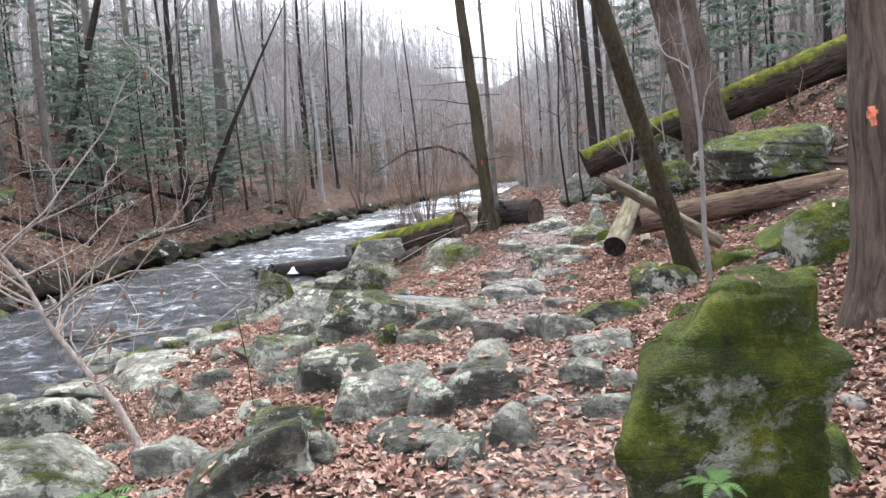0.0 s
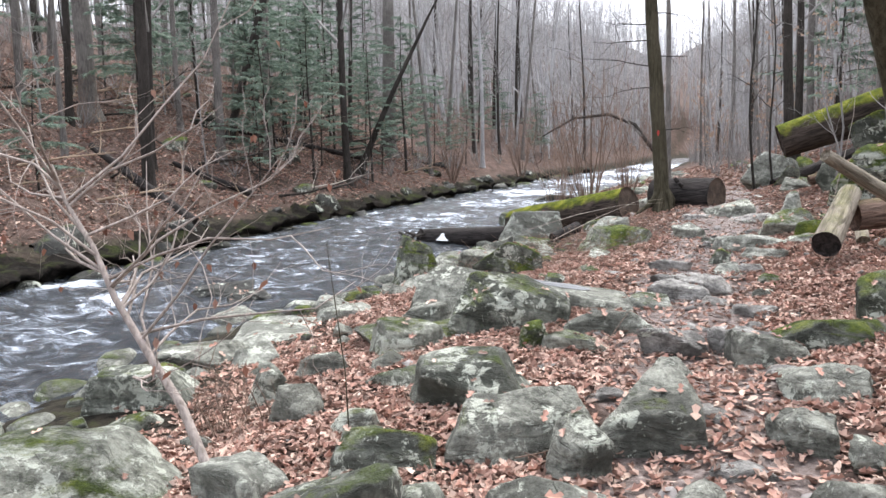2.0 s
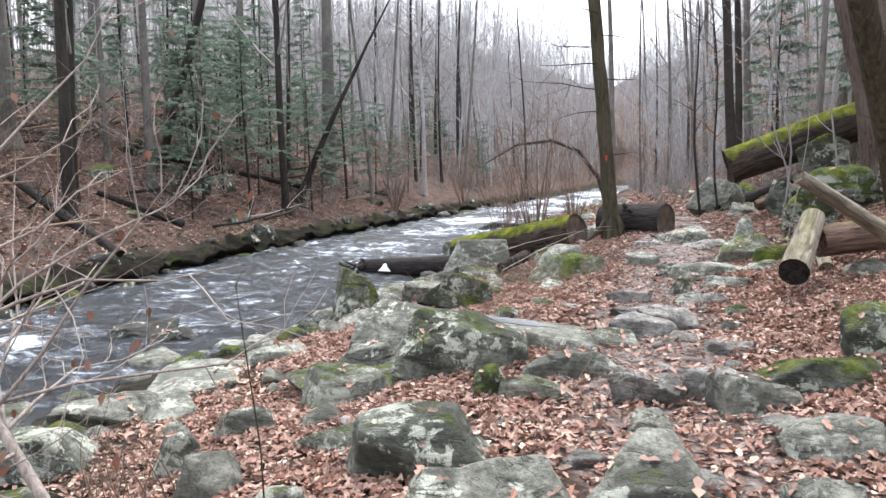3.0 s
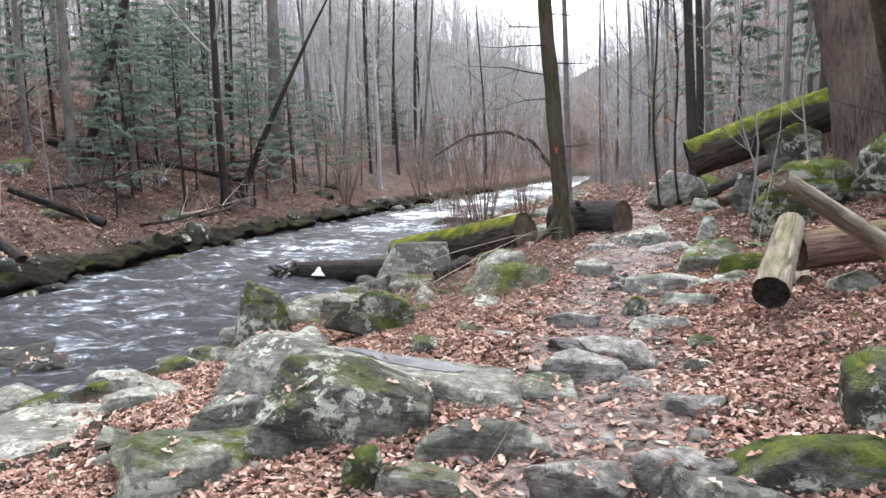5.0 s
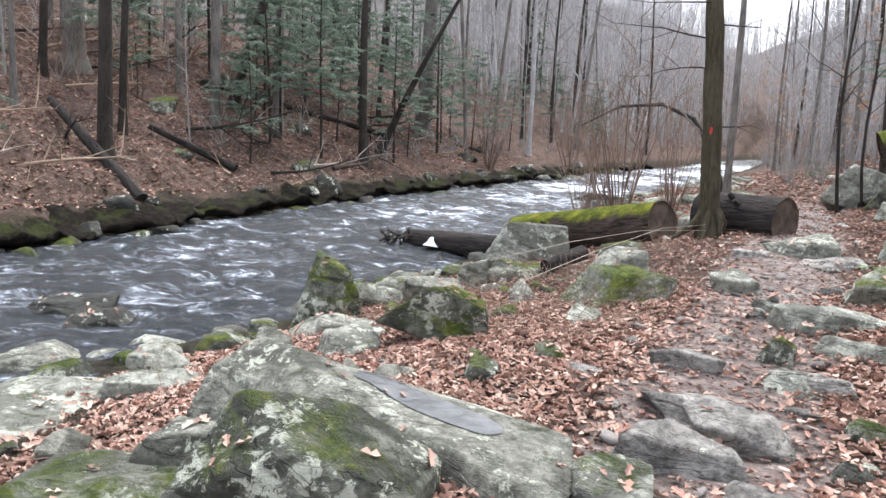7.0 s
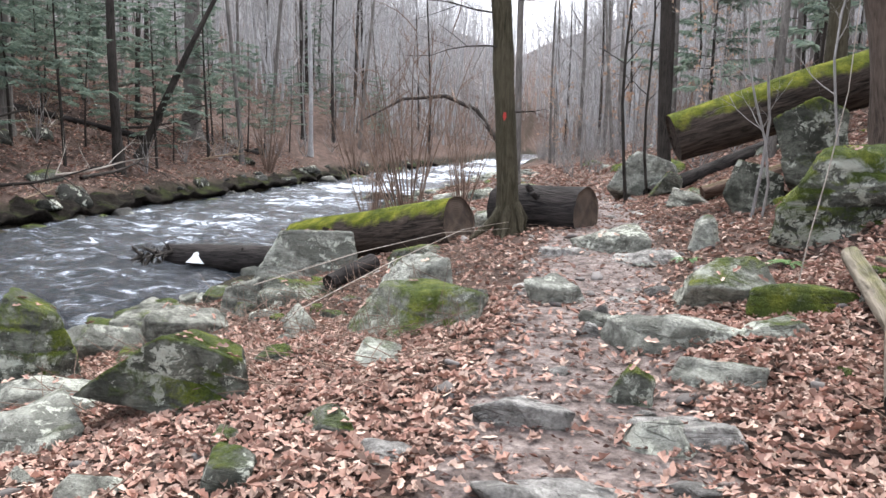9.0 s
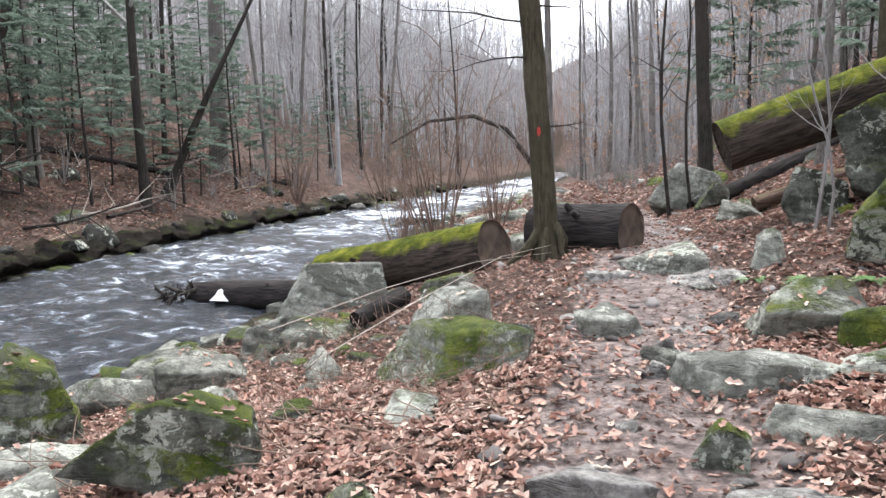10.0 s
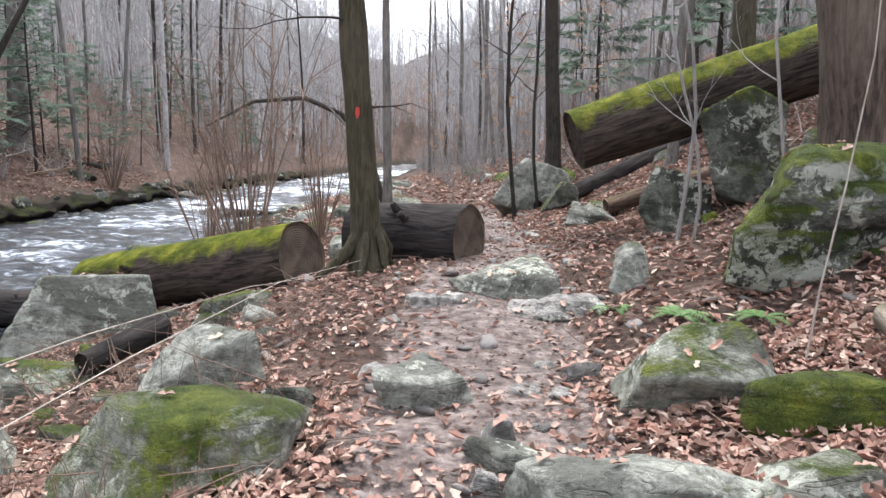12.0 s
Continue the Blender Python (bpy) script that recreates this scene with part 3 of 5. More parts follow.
rock("boulder", "broad pale green-grey rock crusted with lichen", -2.76, 4.70, 1.30, 1.04, 0.49, 32, stone_palemoss, 2001, -5, -1)
rock("boulder", "grey rock crusted with pale lichen and some moss", -3.70, 7.02, 1.05, 0.74, 0.29, 25, stone_lichen, 2002, -5, -1)
rock("rock", "angular grey gneiss rock half buried in leaf litter", -3.82, 8.28, 0.96, 0.57, 0.21, 35, stone_grey, 2003, 4, 4)
rock("flat_rock", "pale grey rock with lichen beside the creek", -3.54, 9.57, 1.26, 2.01, 0.09, 19, stone_pale, 2004, 0, -1)
rock("rock", "angular grey gneiss rock half buried in leaf litter", -2.18, 7.16, 0.58, 0.35, 0.24, 14, stone_grey, 2005, -5, -4)
rock("rock", "grey rock crusted with pale lichen and some moss", -2.37, 6.54, 0.35, 0.28, 0.29, 31, stone_lichen, 2006, 4, 4)
rock("rock", "angular grey gneiss rock half buried in leaf litter", -1.96, 6.05, 0.42, 0.29, 0.22, 27, stone_grey, 2007, -4, -3)
rock("rock", "pale grey rock with lichen beside the creek", -1.43, 5.58, 0.32, 0.26, 0.21, 20, stone_pale, 2008, 3, 5)
rock("flat_rock", "broad pale green-grey rock crusted with lichen", -1.50, 8.02, 1.26, 1.37, 0.09, 20, stone_palemoss, 2009, 3, 0)
rock("boulder", "grey rock crusted with pale lichen and some moss", -0.81, 6.10, 0.89, 0.49, 0.37, 12, stone_lichen, 2010, 7, 3)
rock("rock", "grey rock crusted with pale lichen and some moss", -1.10, 5.07, 0.47, 0.37, 0.22, 16, stone_lichen, 2011, -5, 6)
rock("rock", "grey rock crusted with pale lichen and some moss", -0.78, 4.40, 0.39, 0.27, 0.20, 21, stone_lichen, 2012, 1, -3)
rock("rock", "angular grey gneiss rock half buried in leaf litter", -0.45, 5.30, 0.86, 0.43, 0.30, 15, stone_grey, 2013, 9, 3)
rock("rock", "angular grey gneiss rock half buried in leaf litter", -0.12, 4.97, 0.32, 0.29, 0.24, 10, stone_grey, 2014, 0, -1)
rock("rock", "angular grey gneiss rock half buried in leaf litter", 0.26, 5.39, 0.63, 0.38, 0.29, 0, stone_grey, 2015, 8, 7)
rock("rock", "angular grey gneiss rock half buried in leaf litter", -0.22, 4.42, 0.53, 0.37, 0.19, 2, stone_grey, 2016, 8, 2)
rock("flat_rock", "angular grey gneiss rock half buried in leaf litter", 0.01, 4.15, 0.41, 0.33, 0.11, -6, stone_grey, 2017, 1, -1)
rock("rock", "angular grey gneiss rock half buried in leaf litter", 0.31, 4.32, 0.29, 0.37, 0.20, -2, stone_grey, 2018, -0, -2)
rock("flat_rock", "flat trodden grey stone set in the muddy trail", 0.57, 4.95, 0.38, 0.25, 0.09, 3, stone_path, 2019, -2, -1)
rock("rock", "angular grey gneiss rock half buried in leaf litter", 0.92, 5.31, 0.31, 0.50, 0.26, -15, stone_grey, 2020, 2, -3)
rock("rock", "angular grey gneiss rock half buried in leaf litter", 1.16, 5.03, 0.21, 0.17, 0.14, -16, stone_grey, 2021, 3, -3)
rock("rock", "angular grey gneiss rock half buried in leaf litter", 0.98, 4.59, 0.41, 0.29, 0.16, -12, stone_grey, 2022, 5, -6)
rock("rock", "angular grey gneiss rock half buried in leaf litter", 0.40, 6.48, 0.33, 0.27, 0.12, -11, stone_grey, 2023, -2, 2)
rock("rock", "angular grey gneiss rock half buried in leaf litter", 1.07, 6.92, 0.47, 0.33, 0.20, -7, stone_grey, 2024, -3, -2)
rock("rock", "angular grey gneiss rock half buried in leaf litter", 1.25, 6.16, 0.51, 0.40, 0.17, -18, stone_grey, 2025, -0, -6)
rock("rock", "grey rock with green moss and pale lichen", 1.62, 7.22, 0.83, 0.41, 0.17, -16, stone_moss, 2026, 5, 6)
rock("boulder", "slanting rock with a mossy top and a dark underside", 2.2, 7.95, 0.92, 0.6, 0.40, -12, stone_green, 2027, tilt=5, roll=12)
rock("rock", "rock thickly covered in green moss", -0.56, 7.42, 0.26, 0.21, 0.20, 7, stone_green, 2028, 6, 4)
rock("rock", "broad pale green-grey rock crusted with lichen", -0.27, 7.36, 0.55, 0.44, 0.14, 5, stone_palemoss, 2029, 5, 2)
rock("rock", "angular grey gneiss rock half buried in leaf litter", 0.01, 7.78, 0.75, 0.34, 0.19, 8, stone_grey, 2030, -2, -4)
rock("rock", "angular grey gneiss rock half buried in leaf litter", -1.69, 8.71, 0.54, 0.38, 0.27, 20, stone_grey, 2031, -4, -2)
rock("rock", "broad pale green-grey rock crusted with lichen", -1.64, 7.72, 0.79, 0.63, 0.30, 22, stone_palemoss, 2034, 6, 3)
rock("rock", "flat trodden grey stone set in the muddy trail", 1.20, 8.31, 0.41, 0.29, 0.12, -21, stone_path, 2036, -3, -2)
rock("flat_rock", "flat trodden grey stone set in the muddy trail", 1.01, 8.84, 0.45, 0.25, 0.09, -10, stone_path, 2038, -2, 3)
rock("flat_rock", "flat trodden grey stone set in the muddy trail", 0.70, 7.85, 0.29, 0.20, 0.05, -14, stone_path, 2039, 0, 2)
rock("flat_rock", "flat trodden grey stone set in the muddy trail", 1.15, 7.87, 0.20, 0.16, 0.08, -15, stone_path, 2040, 3, -0)
rock("flat_rock", "flat trodden grey stone set in the muddy trail", 1.24, 7.71, 0.48, 0.29, 0.05, -20, stone_path, 2041, -1, -3)
rock("rock", "flat trodden grey stone set in the muddy trail", 0.51, 7.26, 0.47, 0.33, 0.14, -7, stone_path, 2042, -3, 5)
rock("rock", "flat trodden grey stone set in the muddy trail", 0.96, 7.36, 0.42, 0.29, 0.14, -7, stone_path, 2043, -0, -3)
rock("rock", "pale grey rock with lichen beside the creek", -2.42, 12.36, 0.89, 0.62, 0.23, 20, stone_pale, 2051, 2, 4)
rock("rock", "pale grey rock with lichen beside the creek", -2.48, 15.19, 0.74, 0.52, 0.19, 20, stone_pale, 2053, 2, -3)
rock("rock", "grey rock with green moss and pale lichen", -0.18, 10.79, 0.48, 0.34, 0.15, 15, stone_moss, 2054, 5, -6)
rock("rock", "pale grey rock with lichen beside the creek", -3.03, 10.13, 0.78, 0.47, 0.18, 29, stone_pale, 2056, 5, -5)
rock("rock", "pale grey rock with lichen beside the creek", -3.42, 10.74, 0.98, 0.59, 0.30, 45, stone_pale, 2057, 2, -6)
rock("rock", "angular grey gneiss rock half buried in leaf litter", -4.83, 10.99, 0.94, 0.66, 0.24, 38, stone_grey, 2058, 2, 1, z=-0.77)
rock("rock", "dark damp rock at the creek's edge", -5.29, 12.34, 0.95, 0.57, 0.30, 44, stone_wet, 2059, 5, -4, z=-0.77)
rock("flat_rock", "flat trodden grey stone set in the muddy trail", 0.84, 9.93, 0.62, 0.44, 0.09, 3, stone_path, 2061, -2, 2)
rock("rock", "flat trodden grey stone set in the muddy trail", 1.00, 9.64, 0.52, 0.41, 0.15, -1, stone_path, 2062, 5, 1)
rock("rock", "flat trodden grey stone set in the muddy trail", 0.67, 9.19, 0.57, 0.40, 0.17, 5, stone_path, 2063, -4, 2)
rock("rock", "pale grey rock with lichen beside the creek", 0.39, 8.74, 0.51, 0.36, 0.12, -1, stone_pale, 2064, 2, 2)
rock("flat_rock", "flat trodden grey stone set in the muddy trail", 1.49, 10.58, 0.55, 0.30, 0.09, -11, stone_path, 2065, 0, -3)
rock("rock", "rock thickly covered in green moss", 1.63, 9.73, 0.42, 0.29, 0.14, -23, stone_green, 2066, 1, -0)
rock("flat_rock", "angular grey gneiss rock half buried in leaf litter", 1.48, 9.32, 0.49, 0.29, 0.09, -7, stone_grey, 2067, 1, -2)
rock("rock", "pale grey rock with lichen beside the creek", 1.83, 12.05, 0.87, 0.39, 0.22, -18, stone_pale, 2072, 7, -3)
rock("flat_rock", "pale grey rock with lichen beside the creek", 1.90, 11.33, 0.45, 0.27, 0.12, -22, stone_pale, 2074, -0, 2)
rock("rock", "grey rock with green moss and pale lichen", 1.36, 11.07, 0.24, 0.21, 0.18, -11, stone_moss, 2075, -5, 5)
rock("flat_rock", "angular grey gneiss rock half buried in leaf litter", 1.47, 12.55, 0.30, 0.21, 0.10, -18, stone_grey, 2076, -1, 2)
rock("rock", "rock thickly covered in green moss", 2.91, 12.57, 0.70, 0.42, 0.15, -20, stone_green, 2078, -4, -5)
rock("rock", "pale grey rock with lichen beside the creek", 3.11, 15.42, 0.34, 0.41, 0.32, -19, stone_pale, 2079, -2, 1)
rock("flat_rock", "flat trodden grey stone set in the muddy trail", 0.76, 10.84, 0.44, 0.25, 0.09, -11, stone_path, 2081, 0, -0)
rock("rock", "angular grey gneiss rock half buried in leaf litter", 2.21, 15.73, 0.83, 0.50, 0.24, -9, stone_grey, 2082, -0, -6)
rock("flat_rock", "flat trodden grey stone set in the muddy trail", 2.29, 15.04, 0.87, 0.73, 0.09, -19, stone_path, 2083, 2, -1)
rock("boulder", "grey rock with green moss and pale lichen", 4.40, 17.42, 0.69, 0.48, 0.58, -19, stone_moss, 2085, 1, -3)
rock("rock", "angular grey gneiss rock half buried in leaf litter", 4.04, 19.01, 0.65, 0.46, 0.24, -10, stone_grey, 2086, -0, 6)
rock("rock", "pale grey rock with lichen beside the creek", 1.35, 10.54, 0.38, 0.27, 0.12, -22, stone_pale, 2087, 2, 2)
rock("rock", "pale grey rock with lichen beside the creek", -2.75, 13.89, 0.73, 0.51, 0.30, 31, stone_pale, 2091, -4, 6)
rock("rock", "angular grey gneiss rock half buried in leaf litter", -1.94, 13.89, 0.87, 0.52, 0.31, 17, stone_grey, 2092, 1, -2)
rock("rock", "angular grey gneiss rock half buried in leaf litter", -1.85, 15.33, 0.47, 0.33, 0.36, 18, stone_grey, 2093, -5, -1)
rock("boulder", "pale grey rock with patches of olive moss", 0.22, 12.76, 0.99, 0.74, 0.3, 7, stone_palemoss, 2095, 13, -4)
rock("rock", "pale grey rock with lichen beside the creek", 0.10, 14.04, 0.64, 0.51, 0.4, 0, stone_pale, 2096, 12, 4)
rock("rock", "pale grey rock with lichen beside the creek", 1.25, 13.44, 0.46, 0.37, 0.19, -1, stone_pale, 2097, 4, 6)
rock("flat_rock", "flat trodden grey stone set in the muddy trail", 1.50, 12.77, 0.23, 0.16, 0.12, -19, stone_path, 2098, 1, -0)
rock("rock", "pale grey rock with patches of olive moss", 2.47, 11.99, 0.46, 0.33, 0.12, -27, stone_palemoss, 2100, -2, 1)
rock("rock", "pale grey rock with patches of olive moss", 2.57, 13.01, 0.79, 0.48, 0.36, -24, stone_palemoss, 2101, 8, 6)
rock("rock", "grey rock with green moss and pale lichen", 0.62, 13.39, 0.29, 0.24, 0.13, 1, stone_moss, 2103, 1, 2)
rock("flat_rock", "flat trodden grey stone set in the muddy trail", 1.35, 12.34, 0.15, 0.12, 0.10, -8, stone_path, 2104, -1, -2)
rock("flat_rock", "flat trodden grey stone set in the muddy trail", 1.59, 15.37, 0.50, 0.25, 0.09, -11, stone_path, 2105, 1, 3)
rock("flat_rock", "flat trodden grey stone set in the muddy trail", 2.15, 13.65, 0.19, 0.13, 0.07, -11, stone_path, 2106, -1, -1)
rock("rock", "flat trodden grey stone set in the muddy trail", 2.48, 14.99, 0.47, 0.28, 0.14, -12, stone_path, 2107, -1, -1)
rock("rock", "grey rock with green moss and pale lichen", -1.10, 15.08, 0.82, 0.49, 0.22, 11, stone_moss, 2108, -4, 1)
rock("boulder", "pale grey rock with lichen beside the creek", 4.37, 22.86, 1.30, 0.99, 0.85, -15, stone_pale, 75, -4, 9)
rock("boulder", "grey rock with green moss and pale lichen", 4.48, 21.63, 1.06, 0.88, 0.69, -17, stone_moss, 76, -5, 1)
rock("rock", "angular grey gneiss rock half buried in leaf litter", -2.59, 14.67, 0.76, 0.55, 0.28, 19, stone_grey, 42, -0, -3)


def strew(name, label, count, box, sizes, flat, paints, keep, seed, group):
    """Loose stones: ten shapes, repeated at other sizes and turns."""
    r = random.Random(seed)
    shapes = [rock_mesh(seed * 31 + k, 1.0, r.uniform(0.6, 0.95), flat * r.uniform(0.7, 1.2), paints[k % len(paints)], 4 if box[0] > -6 and 0.6 < sizes[1] < 1.0 else 3, 5, 30.0, 0.05, 0.0) for k in range(8)]
    tries = 0
    while count > 0 and tries < 20000:
        tries += 1
        x, y = r.uniform(box[0], box[1]), r.uniform(box[2], box[3])
        s = r.uniform(*sizes) * r.uniform(0.7, 1.0)
        if not keep(x, y) or any((x - a) ** 2 + (y - b) ** 2 < (0.8 * c + 0.42 * s) ** 2 for a, b, c in settled):
            continue
        settled.append((x, y, s * 0.5))
        count -= 1
        ob = thing(name, pose(x, y, max(rough_ground(x, y), water_level(y) - 0.06) + s * flat * 0.05, r.uniform(-9, 9), r.uniform(-9, 9), r.uniform(0, 360)) @ Matrix.Diagonal((s, s, s, 1)), label, "rock", group, r.choice(shapes))


def on_right_bank(x, y):
    return lerp_table(y, SHORE_RIGHT) - 0.1 < x < lerp_table(y, CENTRE) - 0.75


def on_left_edge(x, y):
    return -0.5 < x - lerp_table(y, SHORE_LEFT) < 0.6


def on_left_slope(x, y):
    return x < lerp_table(y, SHORE_LEFT) - 0.8


def on_trail(x, y):
    return abs(x - lerp_table(y, CENTRE) - 0.1) < 1.0


def on_right_slope(x, y):
    return x > lerp_table(y, CENTRE) + 1.2


strew("rock", "grey lichen-spotted rock in the jumble beside the creek", 60, (-5.6, 0.5, 4.0, 18), (0.25, 0.85), 0.5, [stone_grey, stone_moss, stone_moss, stone_pale], on_right_bank, 31, "rocks on the creek bank")
strew("rock", "grey lichen-spotted rock in the jumble beside the creek", 26, (-3.8, 0.2, 11.5, 16.8), (0.3, 0.85), 0.55, [stone_grey, stone_pale, stone_moss], on_right_bank, 38, "rocks on the creek bank")
strew("rock", "grey rock in the jumble beside the creek", 64, (-4.5, 5.5, 18, 50), (0.3, 1.2), 0.45, [stone_grey, stone_pale, stone_moss], on_right_bank, 32, "rocks on the creek bank")
strew("rock", "dark wet mossy rock at the far water's edge", 64, (-12.5, 0, 10, 62), (0.3, 1.6), 0.45, [stone_wet, stone_bank, stone_wet, stone_bank], on_left_edge, 33, "rocks along the far shore")
strew("rock", "dark mossy rock on the far leaf-strewn slope", 30, (-22, -8, 12, 45), (0.5, 1.7), 0.5, [stone_bank, stone_moss, stone_bank], on_left_slope, 34, "rocks on the far slope")
strew("rock", "mossy rock on the slope far along the trail", 22, (3.0, 14, 22, 44), (0.4, 1.5), 0.5, [stone_moss, stone_pale, stone_green], on_right_slope, 39, "rocks on the near slope")
strew("flat_rock", "small flat stone in the trail", 46, (-0.8, 4.5, 4.0, 26), (0.12, 0.42), 0.3, [stone_path], on_trail, 35, "stones in the trail")
def on_near_shore(x, y):
    return -0.25 < x - lerp_table(y, SHORE_RIGHT) < 1.5


strew("boulder", "pale lichen-spotted rock at the creek's edge", 26, (-5.6, -2, 5.0, 17), (0.55, 1.25), 0.42, [stone_grey, stone_pale, stone_grey, stone_moss], on_near_shore, 44, "rocks on the creek bank")
strew("rock", "small mossy rock at the foot of the slope", 22, (1.9, 4.2, 5.8, 13), (0.2, 0.6), 0.5, [stone_green, stone_green, stone_moss], on_right_slope, 40, "rocks on the near slope")
strew("rock", "mossy rock on the slope above the trail", 40, (1.6, 9, 4.5, 26), (0.2, 0.85), 0.55, [stone_green, stone_moss, stone_moss, stone_pale], on_right_slope, 36, "rocks on the near slope")


def pebbles(count, seed):
    """Small stones among the leaves, joined, past counting."""
    r = random.Random(seed)
    dirs, faces = ball(2)
    vs, fs = [], []
    for _ in range(count):
        x, y = r.uniform(-3.4, 4.0), r.uniform(2.4, 24)
        if x < lerp_table(y, SHORE_RIGHT) + 0.4:
            continue
        s = r.uniform(0.02, 0.085)
        m = pose(x, y, rough_ground(x, y) + s * 0.15, r.uniform(0, 30), r.uniform(0, 30), r.uniform(0, 360))
        c, o = len(vs), Vector((r.uniform(0, 50), 0, 0))
        vs += [m @ (Vector(v) * s * (1 + 0.5 * noise.noise(Vector(v) * 1.3 + o))) for v in dirs * np.array((1, 0.7, 0.34))]
        fs += [tuple(c + i for i in f) for f in faces]
    tagged(new("pebbles", mesh_of("pebbles", vs, fs, small_stone)), "small grey stones among the leaves and mud", "stones", kind="stuff")


pebbles(480, 37)


# ---- logs ----
def log(name, label, a, b, r0, r1, paint, seed, sawn=True, sides=28, knots=3, group="fallen logs", end=None):
    """A fallen trunk from a to b: bark mantle and sawn ends. a is the end that is seen best."""
    rng = random.Random(seed)
    a, b = Vector(a), Vector(b)
    length = (b - a).length
    rings = max(10, int(length / 0.12))
    verts, faces = [], []
    for i in range(rings + 1):
        u = i / rings
        r = r0 + (r1 - r0) * u
        for k in range(sides):
            an = 2 * math.pi * k / sides
            c, s = math.cos(an), math.sin(an)
            k2 = r * (1 + 0.05 * noise.noise((u * length * 0.8, c * 1.5 + seed, s * 1.5)) + 0.07 * noise.noise((u * length * 1.2, c * 6 + seed, s * 6)))
            verts.append(Vector((u * length, c * k2, s * k2)))
    for i in range(rings):
        for k in range(sides):
            p, q = i * sides + k, i * sides + (k + 1) % sides
            faces.append((p, q, q + sides, p + sides))
    stubs = []
    for _ in range(knots):
        x, an = rng.uniform(0.2, 0.9) * length, rng.uniform(0, 6.28)
        d = Vector((0.3, math.cos(an), math.sin(an)))
        out = ([], [])
        tube(out, [Vector((x, 0, 0)) + d * r1 * 0.7, Vector((x, 0, 0)) + d * r0 * 1.25], [r0 * 0.16, r0 * 0.1], 7, True)
        stubs.append(out)
    m = Matrix.Translation(a) @ (b - a).to_track_quat("X", "Z").to_matrix().to_4x4()
    top = thing(name, m, label, "log", group)
    part("bark", mesh_of("bark", verts, faces, paint), top)
    for out in stubs:
        part("branch_stub", mesh_of("branch_stub", *out, paint), top)
    for x, ring in ((0.0, 0), (length, rings)):
        rim = verts[ring * sides:ring * sides + sides]
        vs, fs, inner = [], [], 6
        for j in range(inner + 1):
            f = 0.94 * (1 - j / inner)
            for v in rim:
                dx = 0.025 * noise.noise((v.y * 6 * f, v.z * 6 * f, seed)) + (0.03 if x == 0 else -0.03)
                vs.append(Vector((x + dx, v.y * f, v.z * f)))
        n = len(rim)
        # band between the bark's rim and the wood
        vs = [Vector(v) for v in rim] + vs
        for j in range(inner + 1):
            for k in range(n):
                p, q = j * n + k, j * n + (k + 1) % n
                fs.append((p, p + n, q + n, q) if x == 0 else (p, q, q + n, p + n))
        part("cut_end", mesh_of("cut_end", vs, fs, end or (log_end if sawn else paint)), top, "ringed sawn end" if sawn else "")
    return top


log("log", "sawn log with bright green moss along its top", (0.5, 17.25, 0.45), (-1.95, 19.05, -0.10), 0.35, 0.33, log_mossy, 3)
log("log", "short thick sawn log with dark furrowed bark", (2.17, 17.35, 0.6), (1.1, 18.15, 0.58), 0.35, 0.36, log_dark, 4)
log("log", "huge fallen trunk with moss on top, leaning up the slope", (3.45, 18.05, 1.63), (9.35, 17.45, 3.66), 0.34, 0.41, log_mossy, 5, sawn=False)
log("log", "brown barkless log lying between mossy rocks", (2.72, 10.85, 0.70), (6.1, 11.6, 1.03), 0.17, 0.20, log_brown, 6, sawn=False)
log("log", "dark driftwood trunk lying in the creek", (-4.4, 20.3, -0.52), (-1.7, 18.7, -0.33), 0.20, 0.24, log_dark, 7, sawn=False)


# ---- trees ----
def trunk_points(rng, height, lean, wobble, steps=12):
    pts = []
    p, q = rng.uniform(0, 9), rng.uniform(0, 9)
    for i in range(steps + 1):
        u = i / steps
        pts.append(Vector((lean[0] * u * height + wobble * math.sin(u * 4 + p) - wobble * math.sin(p), lean[1] * u * height + wobble * math.sin(u * 3 + q) - wobble * math.sin(q), u * height - 0.35)))
    return pts


def tree(name, label, m, seed, height, radius, bark, twig, lean=(0, 0), wobble=0.15, first=0.4, limbs=14, kids=3, depth=2, limb=0.22, flare=0.55, sides=10, group="bare forest trees", cut=1.0, rings=12):
    """A leafless tree: a flared trunk, and a crown of limbs with their twigs."""
    rng = random.Random(seed)
    pts = trunk_points(rng, height, lean, wobble, rings)
    n = len(pts) - 1
    path = [pts[0].lerp(pts[1], u) for u in (0, 0.12, 0.25, 0.45, 0.7)] + pts[1:] if rings < 20 else pts
    radii = [radius * (1 - 0.86 * cut * (p.z + 0.35) / height) * (1 + flare * math.exp(-max(0.0, p.z) / 0.28)) for p in path]
    out = ([], [])
    tube(out, path, radii, sides, True)
    for i, v in enumerate(out[0]):
        out[0][i] = v + Vector((noise.noise(v * 2.0 + Vector((seed, 0, 0))), noise.noise(v * 2.0 + Vector((0, seed, 0))), 0)) * radius * 0.16
    top = thing(name, m, label, "tree", group)
    part("trunk", mesh_of("trunk", *out, bark), top)
    out = ([], [])
    for _ in range(limbs):
        u = rng.uniform(first, 1.0) * n
        i = min(int(u), n - 1)
        p = pts[i].lerp(pts[i + 1], u - i)
        d = spread(rng, (0, 0, 1), rng.uniform(0.5, 1.25))
        r = max(0.012, radius * (1 - 0.86 * u / n) * 0.45)
        grow(out, rng, p, d, height * limb * rng.uniform(0.5, 1.1) * (1.25 - u / n), r, depth, kids)
    if limbs:
        part("crown", mesh_of("crown", *out, twig), top)
    return top


